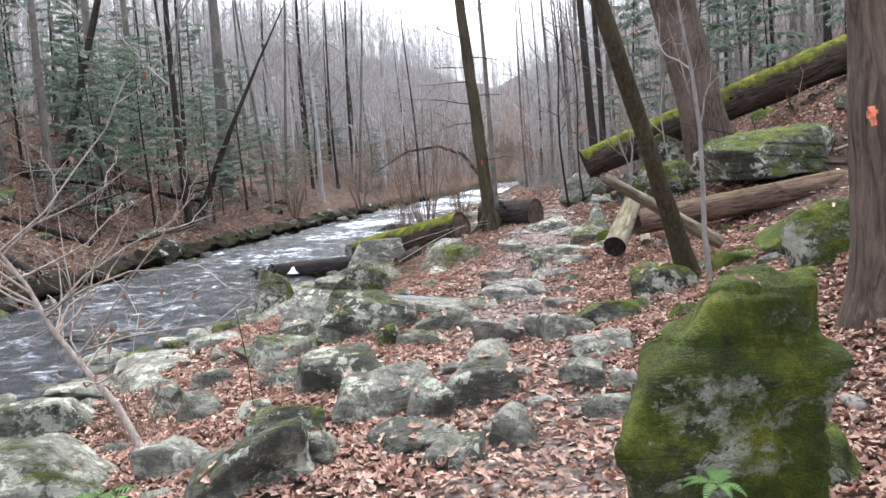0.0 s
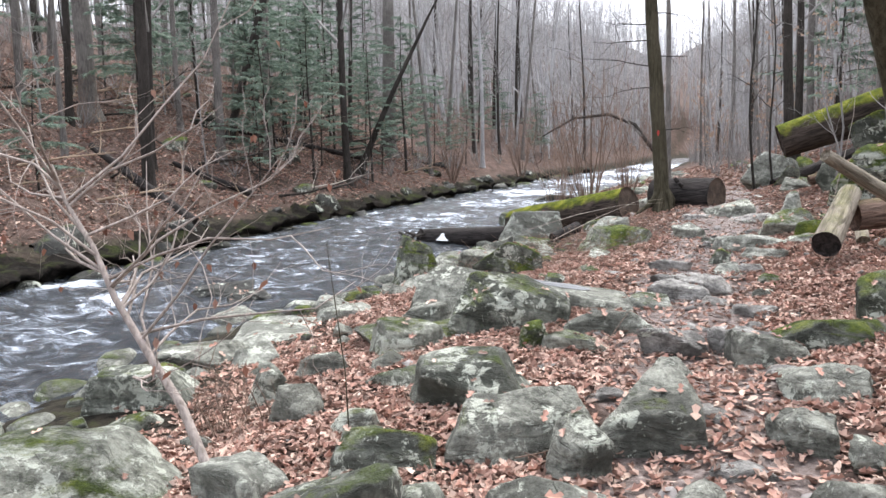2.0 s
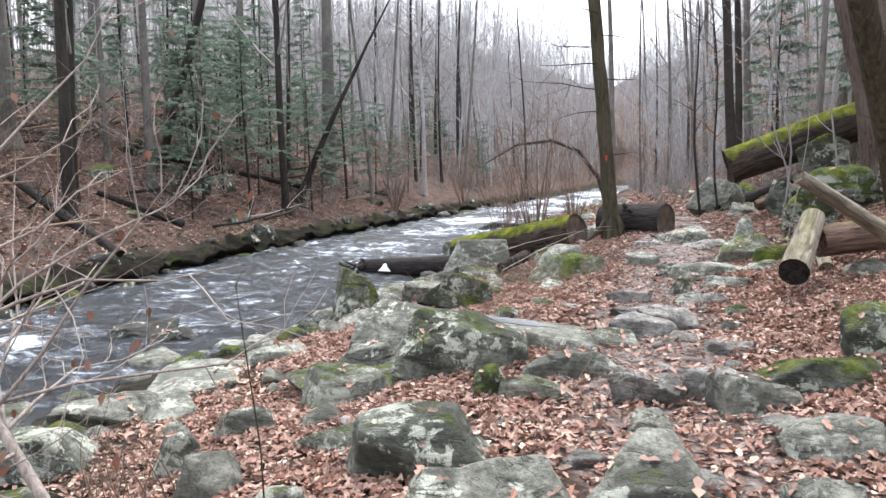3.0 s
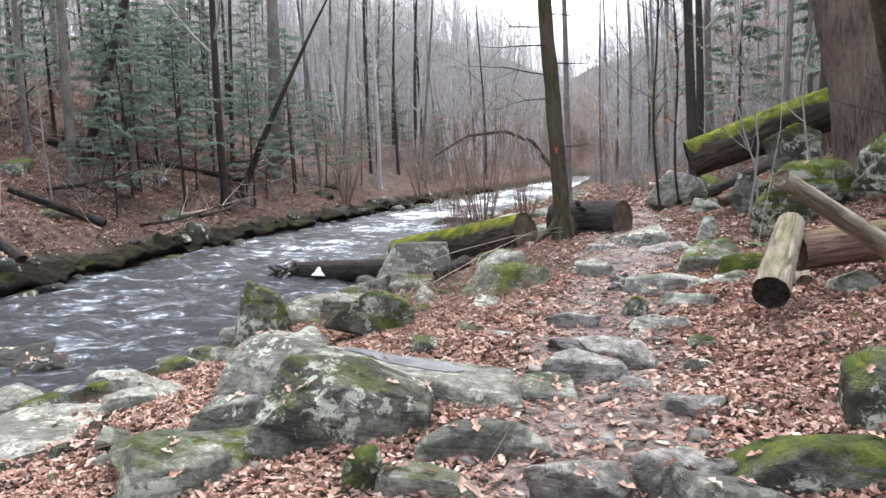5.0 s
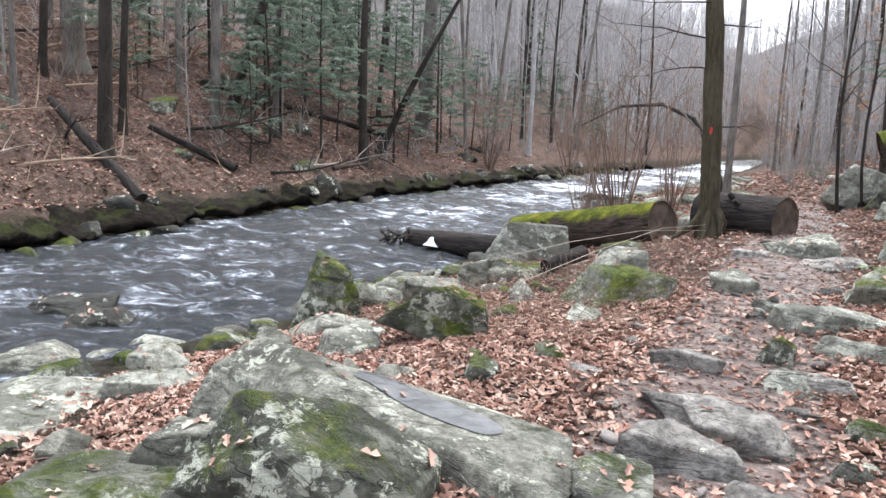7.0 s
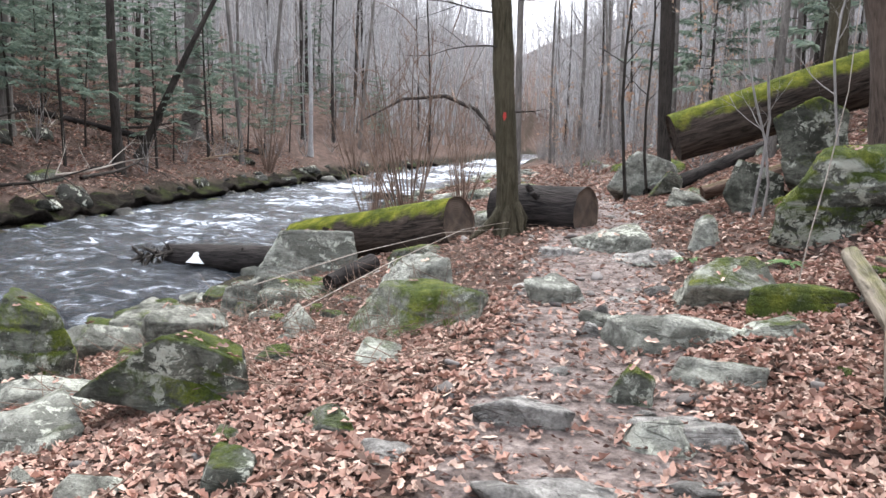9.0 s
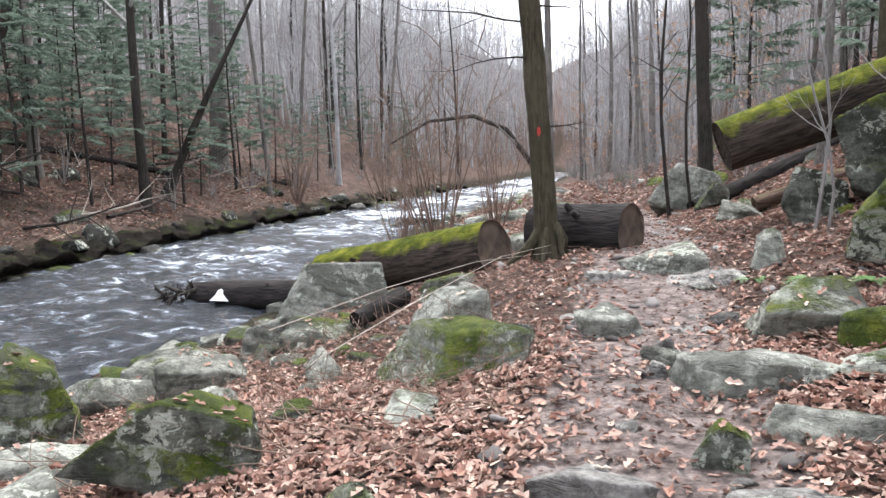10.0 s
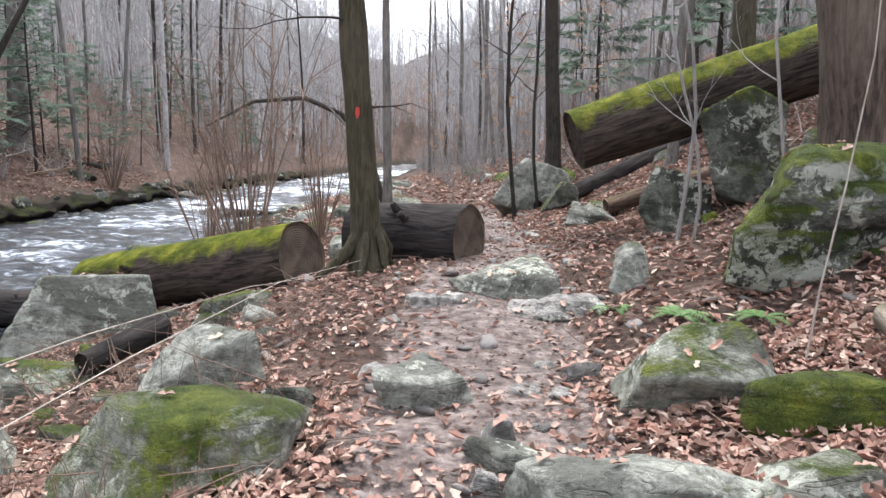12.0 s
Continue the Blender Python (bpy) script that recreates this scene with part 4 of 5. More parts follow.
def hemlock(m, seed, height, label="young evergreen hemlock with drooping feathery boughs", low=0.06):
    """A conifer: trunk, and wide drooping boughs set with flat sprays of needles."""
    rng = random.Random(seed)
    out = ([], [])
    pts = trunk_points(rng, height, (rng.uniform(-0.04, 0.04), rng.uniform(-0.04, 0.04)), 0.08, 8)
    tube(out, pts, [height * 0.0085 * (1 - 0.9 * i / 8) for i in range(9)], 7)
    fv, ff, bv, bf = [], [], [], []
    count = int(height * 5)
    for b in range(count):
        u = low + (0.99 - low) * (b + rng.random()) / count
        i = min(int(u * 8), 7)
        p = pts[i].lerp(pts[i + 1], u * 8 - i)
        reach = (0.35 + 2.1 * (1 - u) ** 0.55 * min(1.0, height / 7)) * rng.uniform(0.35, 1.25)
        a = rng.uniform(0, 6.283)
        bough = wander(rng, p, (math.cos(a), math.sin(a), 0.25), reach, 5, 0.17, -0.45)
        tube((bv, bf), bough, [0.012 * height / 6 * (1 - 0.8 * k / 5) for k in range(6)], 3)
        for _ in range(int(9 + reach * 22)):
            w = rng.uniform(0.2, 1.0) * 5
            k = min(int(w), 4)
            s = bough[k].lerp(bough[k + 1], w - k)
            along = (bough[k + 1] - bough[k]).normalized()
            side = along.cross(Vector((0, 0, 1))).normalized() * rng.choice((-1, 1))
            d = (along * rng.uniform(0.2, 0.9) + side * rng.uniform(0.3, 1.0) + Vector((0, 0, rng.uniform(-0.35, 0.1)))).normalized()
            ln = rng.uniform(0.16, 0.42) * (1.15 - 0.5 * w / 5)
            for tw in (-0.45, 0.0, 0.45):
                e = (d + along * tw + Vector((0, 0, rng.uniform(-0.2, 0.1)))).normalized()
                o = s + d * ln * 0.3 * (tw + 0.5)
                wd = e.cross(Vector((rng.uniform(-0.4, 0.4), rng.uniform(-0.4, 0.4), 1))).normalized() * ln * 0.085
                c = len(fv)
                fv += [o, o + e * ln * 0.4 + wd, o + e * ln * 0.75 - Vector((0, 0, ln * 0.14)), o + e * ln * 0.4 - wd]
                ff.append((c, c + 1, c + 2, c + 3))
    top = thing("hemlock", m, label, "tree", "young hemlocks")
    part("trunk", mesh_of("trunk", *out, bark_dark), top)
    crown = mesh_of("crown", fv + bv, ff + [tuple(i + len(fv) for i in f) for f in bf], [needle, bark_dark], False)
    crown.polygons.foreach_set("material_index", [0] * len(ff) + [1] * len(bf))
    part("crown", crown, top)
    return top


def on_ground(x, y, turn=0, size=1.0):
    return pose(x, y, rough_ground(x, y), 0, 0, turn) @ Matrix.Diagonal((size, size, size, 1))


# the single tree beside the trail, with its painted mark
hero = tree("trail_tree", "slim dark tree with mossy foot and a red trail blaze", pose(1.15, 17.1, 0.38), 21, 16, 0.15, bark_olive, twig_grey, lean=(-0.055, 0.0), wobble=0.10, first=0.30, limbs=14, limb=0.10, flare=0.32, sides=24, rings=130)
tree("big_tree", "thick ridged trunk standing beside the fallen mossy log", pose(5.75, 15.9, 1.2), 22, 20, 0.50, bark_brown, twig_grey, lean=(-0.16, 0.02), limbs=10, flare=0.35, sides=28, first=0.5, rings=60)
tree("leaning_tree", "slim leaning tree rooted among mossy rocks", pose(2.75, 8.5, 0.35), 23, 13, 0.095, bark_olive, twig_grey, lean=(-0.40, -0.5), wobble=0.06, limbs=8, sides=16, first=0.5, flare=0.5, rings=50)
blazed = tree("blazed_tree", "ridged trunk with an orange painted trail blaze", pose(2.80, 4.9, 0.4), 24, 15, 0.24, bark_brown, twig_grey, lean=(-0.01, 0.0), wobble=0.03, limbs=8, sides=24, first=0.5, flare=0.3, rings=130)
tree("slope_tree", "dark slender tree on the slope behind the fallen log", on_ground(5.0, 24.0), 25, 18, 0.145, bark_dark, twig_grey, lean=(-0.03, 0.0), limbs=12, first=0.45)
tree("mossy_tree", "trunk green with moss above the fallen log", on_ground(7.0, 21.0), 26, 15, 0.2, bark_olive, twig_grey, lean=(-0.03, 0.02), limbs=8, first=0.5)
tree("bare_tree", "slim grey tree standing behind the trail tree", on_ground(1.8, 24.0), 27, 14, 0.09, bark_grey, twig_grey, lean=(-0.03, 0.0), wobble=0.08, limbs=9, first=0.4)

def root(ob, a, reach, r, bark):
    """A root that runs from the foot of a trunk into the ground."""
    x, y = math.cos(radians(a)), math.sin(radians(a))
    out = ([], [])
    tube(out, [Vector((x * 0.08, y * 0.08, 0.36)), Vector((x * 0.2, y * 0.2, 0.16)), Vector((x * reach * 0.6, y * reach * 0.6, 0.05)), Vector((x * reach, y * reach, -0.1))], [r, r * 0.95, r * 0.7, r * 0.3], 9)
    part("root", mesh_of("root", *out, bark), ob)


for a, reach, r in ((200, 0.55, 0.075), (250, 0.36, 0.055), (310, 0.32, 0.05), (20, 0.32, 0.05), (130, 0.35, 0.05)):
    root(hero, a, reach, r, bark_olive)

dead = random.Random(31)
for z, a, ln in ((2.3, 185, 1.0), (2.7, 175, 1.5), (2.9, 20, 0.6), (3.2, 195, 1.3), (3.5, 160, 0.9), (3.7, 10, 0.7), (4.1, 210, 1.0), (1.5, 8, 0.5)):
    out = ([], [])
    grow(out, dead, Vector((-0.055 * z, 0, z)), Vector((math.cos(radians(a)), math.sin(radians(a)), 0.12)), ln, 0.014, 1, 4, 5, 0.16, -0.12)
    part("dead_branch", mesh_of("dead_branch", *out, bark_dark), hero)

# trees of the far bank that stand out
FAR_TREES = [  # label, place, radius, lean, bark
    ("dark slender tree leaning over the far bank", -12.15, 20.8, 0.17, (0.015, 0.0), bark_dark),
    ("thick pale trunk high on the far slope", -17.5, 26.0, 0.33, (0.0, 0.0), bark_grey),
    ("tall pale forked trunk above the creek's bend", -10.9, 41.0, 0.42, (0.0, 0.0), bark_grey),
    ("tall grey trunk behind the hemlocks", -16.5, 44.0, 0.25, (0.0, 0.0), bark_grey),
    ("dark leaning trunk on the far bank", -14.2, 29.5, 0.17, (0.30, 0.05), bark_dark),
    ("broken leaning trunk over the creek", -10.3, 33.5, 0.16, (0.48, 0.1), bark_dark),
]
for i, (label, x, y, r, lean, bark) in enumerate(FAR_TREES):
    tree("bare_tree", label, on_ground(x, y), 40 + i, 9 if lean[0] > 0.4 else 21, r, bark, twig_grey, lean=lean, wobble=0.12, limbs=3 if lean[0] > 0.4 else 13, first=0.45)

# the forest: a few grown trees, repeated at other sizes and turns
rng = random.Random(77)
kinds = [tree("bare_tree", "tall slim leafless tree with a grey trunk", on_ground(-20 - 3 * k, 34 + 5 * k), 60 + k, 17 + 1.5 * k, 0.075 + 0.018 * k, (bark_grey, bark_hazed, bark_grey, bark_dark, bark_hazed, bark_grey)[k], twig_grey, lean=(rng.uniform(-0.045, 0.045), rng.uniform(-0.04, 0.04)), wobble=0.3, first=0.22, limbs=12, kids=3, limb=0.2, sides=8) for k in range(6)]
taken = []


def free(x, y, gap):
    if any((x - a) ** 2 + (y - b) ** 2 < gap * gap for a, b in taken):
        return False
    taken.append((x, y))
    return True


def scatter(count, make, box, gap, tries=20000):
    made = 0
    for _ in range(tries):
        if made >= count:
            return
        x, y = rng.uniform(box[0], box[1]), rng.uniform(box[2], box[3])
        if lerp_table(y, SHORE_LEFT) - 1.5 < x < (max(lerp_table(y, CENTRE) + 2.2, 5.5 if y < 24 else 0) if y < 36 else lerp_table(y, SHORE_RIGHT) + 2.5) or open_shore(x, y) or not free(x, y, gap):
            continue
        make(x, y)
        made += 1


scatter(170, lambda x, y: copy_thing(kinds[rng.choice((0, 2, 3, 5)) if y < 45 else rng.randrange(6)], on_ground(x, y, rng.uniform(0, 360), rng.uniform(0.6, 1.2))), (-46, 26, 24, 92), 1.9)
scatter(26, lambda x, y: copy_thing(kinds[rng.choice((0, 2, 3, 5))], on_ground(x, y, rng.uniform(0, 360), rng.uniform(0.7, 1.1))), (-34, -13, 12, 30), 2.4)
scatter(22, lambda x, y: copy_thing(kinds[rng.randrange(3)], on_ground(x, y, rng.uniform(0, 360), rng.uniform(0.45, 0.9))), (5.5, 22, 20, 60), 1.2)
scatter(34, lambda x, y: copy_thing(kinds[rng.randrange(6)], on_ground(x, y, rng.uniform(0, 360), rng.uniform(0.5, 1.0))), (8, 34, 22, 64), 1.6)
firs = [hemlock(on_ground(-12.4 - 1.3 * k, 28 + 3.0 * k), 90 + k, 4.6 + 1.9 * k, low=(0.2, 0.26, 0.32, 0.24)[k]) for k in range(4)]


def fir(low, high):
    return lambda x, y: copy_thing(firs[rng.randrange(4)], on_ground(x, y, rng.uniform(0, 360), rng.uniform(low, high)))


scatter(26, fir(0.5, 1.0), (-16, -7.5, 25, 44), 1.5)
scatter(14, fir(0.6, 1.1), (-26, -12.5, 17, 34), 2.0)
scatter(15, fir(0.6, 1.2), (-34, -15, 36, 64), 2.2)
scatter(5, fir(0.5, 0.9), (-9, 0, 44, 64), 2.0)
scatter(9, fir(0.6, 1.2), (7.0, 15, 21, 36), 1.8)


def sapling(m, seed, height, label, twig, leaves=0, spread_low=0.15, stems=1):
    """A thin young tree or shrub, twigged from low down, here and there with withered leaves."""
    r = random.Random(seed)
    top = thing("sapling", m, label, "sapling", "saplings and shrubs")
    tips = []
    for k in range(stems):
        lean = (0.0, 0.0) if stems == 1 else (r.uniform(-0.3, 0.3), r.uniform(-0.3, 0.3))
        h = height * r.uniform(0.65, 1.0) if stems > 1 else height
        pts = trunk_points(r, h, (lean[0] + r.uniform(-0.06, 0.06), lean[1] + r.uniform(-0.06, 0.06)), 0.10, 8)
        rad = 0.0055 * h + 0.004
        out, side = ([], []), ([], [])
        tube(out, pts, [rad * (1 - 0.85 * i / 8) for i in range(9)], 4)
        for _ in range(int((9 if stems == 1 else 3) + h * (1.6 if stems == 1 else 0.5))):
            u = r.uniform(spread_low, 1.0) * 8
            i = min(int(u), 7)
            grow(side if stems == 1 else out, r, pts[i].lerp(pts[i + 1], u - i), spread(r, (0, 0, 1), r.uniform(0.5, 1.2)), h * r.uniform(0.10, 0.26), rad * 0.42, 1, 4, 3, 0.2, 0.12, tips)
        part("stem", mesh_of("stem", *out, twig), top)
        if stems == 1:
            part("crown", mesh_of("crown", *side, twig), top)
    if leaves:
        lv, lf = [], []
        for _ in range(leaves):
            p = r.choice(tips)
            d = spread(r, (0, 0, -1), r.uniform(0.2, 1.2))
            e = d.orthogonal().normalized() * 0.03
            c = len(lv)
            lv += [p, p + d * 0.06 + e, p + d * 0.12, p + d * 0.06 - e + Vector((0, 0, 0.012))]
            lf.append((c, c + 1, c + 2, c + 3))
        part("withered_leaves", mesh_of("withered_leaves", lv, lf, beech_leaf if twig is twig_grey else leaf_hanging, False), top, "withered hanging leaves")
    return top


young = [
    sapling(on_ground(-14, 24), 200, 4.5, "thin leafless sapling with fine reddish twigs", twig_brown),
    sapling(on_ground(-17, 30), 201, 6.0, "thin leafless sapling with grey twigs", twig_grey),
    sapling(on_ground(6.5, 27), 202, 5.0, "young beech holding pale withered leaves", twig_grey, 260),
    sapling(on_ground(-12, 38), 203, 2.6, "leafless many-stemmed shrub with reddish stems", twig_brown, 0, 0.3, 12),
]
scatter(38, lambda x, y: copy_thing(young[rng.choice((0, 1, 1, 3))], on_ground(x, y, rng.uniform(0, 360), rng.uniform(0.6, 1.3))), (-30, -1, 15, 66), 1.2)
scatter(64, lambda x, y: copy_thing(young[rng.choice((0, 1, 1, 2, 2, 3))], on_ground(x, y, rng.uniform(0, 360), rng.uniform(0.6, 1.3))), (4.5, 20, 19, 70), 1.2)


def far_woods():
    """The distant leafless forest on the hillsides, past counting."""
    r = random.Random(5)
    out = ([], [])
    for k in range(3700):
        zone = k % 9
        y = r.uniform(62, 150) if zone < 4 else r.uniform(140, 330) if zone < 8 else r.uniform(-60, 330)
        x = r.uniform(-75, 75) if zone < 4 else r.uniform(-0.5, 0.55) * y if zone < 8 else r.uniform(-150, 150)
        if 5 < y < 62 and -46 < x < 30 or (y <= 24 and -12 < x < 9):
            continue
        left, mid = lerp_table(y, SHORE_LEFT), lerp_table(y, CENTRE)
        if y < 140 and left - 2 < x < lerp_table(y, SHORE_RIGHT) + 3:
            continue
        if open_shore(x, y):
            continue
        h, t = r.uniform(12, 21), r.uniform(0.05, 0.15)
        foot = Vector((x, y, ground(x, y) - 0.3))
        tip = foot + Vector((r.gauss(0, 1.5), r.gauss(0, 1.5), h))
        tube(out, [foot, foot.lerp(tip, 0.5) + Vector((r.gauss(0, 0.3), r.gauss(0, 0.3), 0)), tip], [t, t * 0.6, t * 0.12], 4)
        for _ in range(15 if y < 150 else 9):
            p = foot.lerp(tip, r.uniform(0.12, 0.98))
            d = spread(r, (0, 0, 1), r.uniform(0.4, 1.1))
            e = p + d * r.uniform(1.2, 4.2)
            tube(out, [p, e], [t * 0.24, 0.014], 3)
            for _ in range(2 if y < 150 else 1):
                tube(out, [p.lerp(e, 0.5), p.lerp(e, 0.6) + spread(r, d, 0.7) * r.uniform(0.7, 2.0)], [t * 0.1, 0.01], 3)
    tagged(new("far_woods", mesh_of("far_woods", *out, bark_hazed)), "distant leafless grey forest covering the hillsides", "forest", kind="stuff")


far_woods()


def underbrush():
    """Low leafless scrub on the hillsides, past counting."""
    r = random.Random(6)
    out = ([], [])
    for _ in range(2500):
        y = 24 + 120 * r.random() ** 1.4
        x = r.uniform(-50, 45)
        if x < 0 and y < 46 and r.random() < 0.75:
            continue
        if y < 140 and lerp_table(y, SHORE_LEFT) - 1.2 < x < (lerp_table(y, CENTRE) + 1.8 if y < 34 else lerp_table(y, SHORE_RIGHT) + 1.0):
            continue
        if open_shore(x, y):
            continue
        foot = Vector((x, y, rough_ground(x, y)))
        size = r.uniform(0.7, 2.4)
        for _ in range(7):
            d = spread(r, (0, 0, 1), r.uniform(0.05, 0.8))
            mid = foot + d * size * 0.5
            tube(out, [foot, mid, mid + (d + Vector((r.uniform(-0.5, 0.5), r.uniform(-0.5, 0.5), 0.2))) * size * 0.45], [0.016, 0.011, 0.004], 3)
    tagged(new("underbrush", mesh_of("underbrush", *out, twig_grey)), "leafless grey scrub under the distant trees", "shrub", kind="stuff")


underbrush()


def paint_patch(ob, centre, wide, high, paint, label, name="paint_mark", ragged=0.35, grain=22, cuts=4, along=(0, 0)):
    """A ragged coat of paint on the faces of ob round a place, lifted off its surface by a little."""
    me, m = ob.data, ob.matrix_world
    bm = bmesh.new()
    bm.from_mesh(me)
    bm.transform(m)
    c = Vector(centre)


    def off(f):
        p = f.calc_center_median()
        d, a = (p - c).xy, Vector(along)
        if a.length:
            d -= a * max(-1.0, min(1.0, d.dot(a) / a.length_squared))
        return ((d.length / wide) ** 2 + ((p.z - c.z) / high) ** 2) ** 0.5 + ragged * noise.noise(p * grain)

    bmesh.ops.delete(bm, geom=[f for f in bm.faces if off(f) > 3.0], context="FACES")
    bmesh.ops.subdivide_edges(bm, edges=bm.edges[:], cuts=cuts, use_grid_fill=True)
    bmesh.ops.delete(bm, geom=[f for f in bm.faces if off(f) > 1.0], context="FACES")
    bm.normal_update()
    for v in bm.verts:
        v.co += v.normal * 0.006
    coat = bpy.data.meshes.new("paint_mark")
    bm.transform(m.inverted())
    bm.to_mesh(coat)
    bm.free()
    coat.materials.clear()
    coat.materials.append(paint)
    return part(name, coat, ob, label)


# ---- fallen leaves ----
def leaf_bed(name, label, count, box, size, keep, seed, lobed=False, paint=leaf_fallen):
    """Curled fallen leaves lying loose on the floor, past counting."""
    r = random.Random(seed)
    verts, faces = [], []
    while count > 0:
        x, y = r.uniform(box[0], box[1]), r.uniform(box[2], box[3])
        rim = min(x - box[0], box[1] - x, y - box[2], box[3] - y) + 0.8 * noise.noise((x * 0.7, y * 0.7, seed))
        if r.random() > keep(x, y) * smooth(-0.2, 1.4, rim):
            count -= 0.2
            continue
        count -= 1
        z = rough_ground(x, y) + r.uniform(0.004, 0.03)
        s = size * r.uniform(0.55, 1.25)
        m = pose(x, y, z, r.gauss(0, 16), r.gauss(0, 16), r.uniform(0, 360))
        curl = r.uniform(0.02, 0.4) * s
        c = len(verts)
        shape = ((-1, 0, 0.3), (-0.1, 0.48, 1), (-0.05, -0.45, 0.9), (0.1, 0.02, 0), (1.05, 0.05, 0.6))
        if lobed:
            shape = [(-1, 0, 0.2), (1.05, 0.04, 0.5), (-0.3, 0.02, 0), (0.35, 0.03, 0), (-0.7, 0.26, 0.5), (-0.15, 0.5, 1), (0.1, 0.3, 0.5), (0.55, 0.44, 0.9), (-0.7, -0.24, 0.45), (-0.2, -0.46, 0.9), (0.12, -0.27, 0.5), (0.5, -0.42, 1)]
            shape = [(px * r.uniform(0.85, 1.15), py * r.uniform(0.75, 1.25), pz * r.uniform(0.5, 1.5)) for px, py, pz in shape]
        for px, py, pz in shape:
            verts.append(m @ Vector((px * s * 0.5, py * s * 0.5, pz * curl)))
        if lobed:
            faces += [(c, c + 2, c + 5, c + 4), (c + 2, c + 3, c + 6, c + 5), (c + 3, c + 1, c + 7, c + 6), (c, c + 8, c + 9, c + 2), (c + 2, c + 9, c + 10, c + 3), (c + 3, c + 10, c + 11, c + 1)]
        else:
            faces += [(c, c + 2, c + 3), (c, c + 3, c + 1), (c + 1, c + 3, c + 4), (c + 2, c + 4, c + 3)]
    tagged(new(name, mesh_of(name, verts, faces, paint, False)), label, "leaves", kind="stuff")


def near_keep(x, y):
    right = lerp_table(y, SHORE_RIGHT)
    if x < right + 0.7:
        return 0.0
    return 1.0 - 0.9 * trail_wear(x, y)


def far_keep(x, y):
    return 1.0 if x < lerp_table(y, SHORE_LEFT) - 0.5 + 0.5 * noise.noise((0, y * 0.9, 6)) else 0.0


leaf_bed("leaf_litter", "loose brown oak leaves covering the ground beside the trail", 78000, (-3.8, 4.8, 1.0, 14), 0.074, near_keep, 11, True)
leaf_bed("leaf_litter", "loose brown leaves between the rocks farther along the trail", 34000, (-3.8, 8.5, 12, 26), 0.08, near_keep, 13)
leaf_bed("leaf_litter", "brown leaves lying on the far bank's slope", 42000, (-24, -6, 8, 46), 0.125, far_keep, 12, False, leaf_fallen)
leaf_bed("leaf_litter", "brown leaves on the slope and flats farther up the valley", 15000, (-4, 17, 22, 50), 0.15, near_keep, 14)
leaf_bed("leaf_litter", "brown leaves on the slope above the trail", 13000, (3.6, 15, 1, 24), 0.12, near_keep, 15)
leaf_bed("leaf_litter", "brown leaves on the forest floor where the trail begins", 9000, (-5.5, 9, -9, 3), 0.11, near_keep, 16)



def trail_keep(x, y):
    return trail_wear(x, y) if x > -2 else 0.0


leaf_bed("leaf_litter", "trodden crumbs of leaves on the muddy trail", 8000, (-1.2, 4.4, 1.5, 22), 0.038, trail_keep, 19, False, leaf_damp)


def leaves_on_stones(count, seed):
    """Single leaves that came to rest on top of the stones."""
    r = random.Random(seed)
    verts, faces = [], []
    for ob in stones:
        tops = [f for f in ob.data.polygons if f.normal.z > 0.75]
        for _ in range(min(count, 1 + int(len(tops) / 130)) if tops else 0):
            if r.random() < 0.45:
                continue
            f = r.choice(tops)
            p = ob.matrix_world @ f.center
            s = r.uniform(0.05, 0.1)
            m = Matrix.Translation(p + Vector((0, 0, 0.008))) @ (ob.matrix_world.to_3x3() @ f.normal).to_track_quat("Z", "Y").to_matrix().to_4x4() @ pose(0, 0, 0, r.gauss(0, 8), r.gauss(0, 8), r.uniform(0, 360))
            c = len(verts)
            for px, py, pz in ((-1, 0, 0.2), (-0.45, 0.5, 0.9), (-0.5, -0.42, 0.8), (0.0, 0.02, 0), (0.1, 0.22, 0.3), (0.1, -0.2, 0.35), (0.5, 0.6, 1), (0.45, -0.55, 0.9), (1.05, 0.05, 0.5)):
                verts.append(m @ Vector((px * s * 0.5, py * s * 0.5, pz * s * 0.2)))
            faces += [(c, c + 2, c + 3), (c, c + 3, c + 1), (c + 1, c + 3, c + 4), (c + 2, c + 5, c + 3), (c + 3, c + 5, c + 7, c + 8), (c + 3, c + 8, c + 6, c + 4)]
    tagged(new("scattered_leaves", mesh_of("scattered_leaves", verts, faces, leaf_fallen, False)), "single brown leaves lying on the rocks", "leaves", kind="stuff")


bpy.context.view_layer.update()
leaves_on_stones(12, 18)


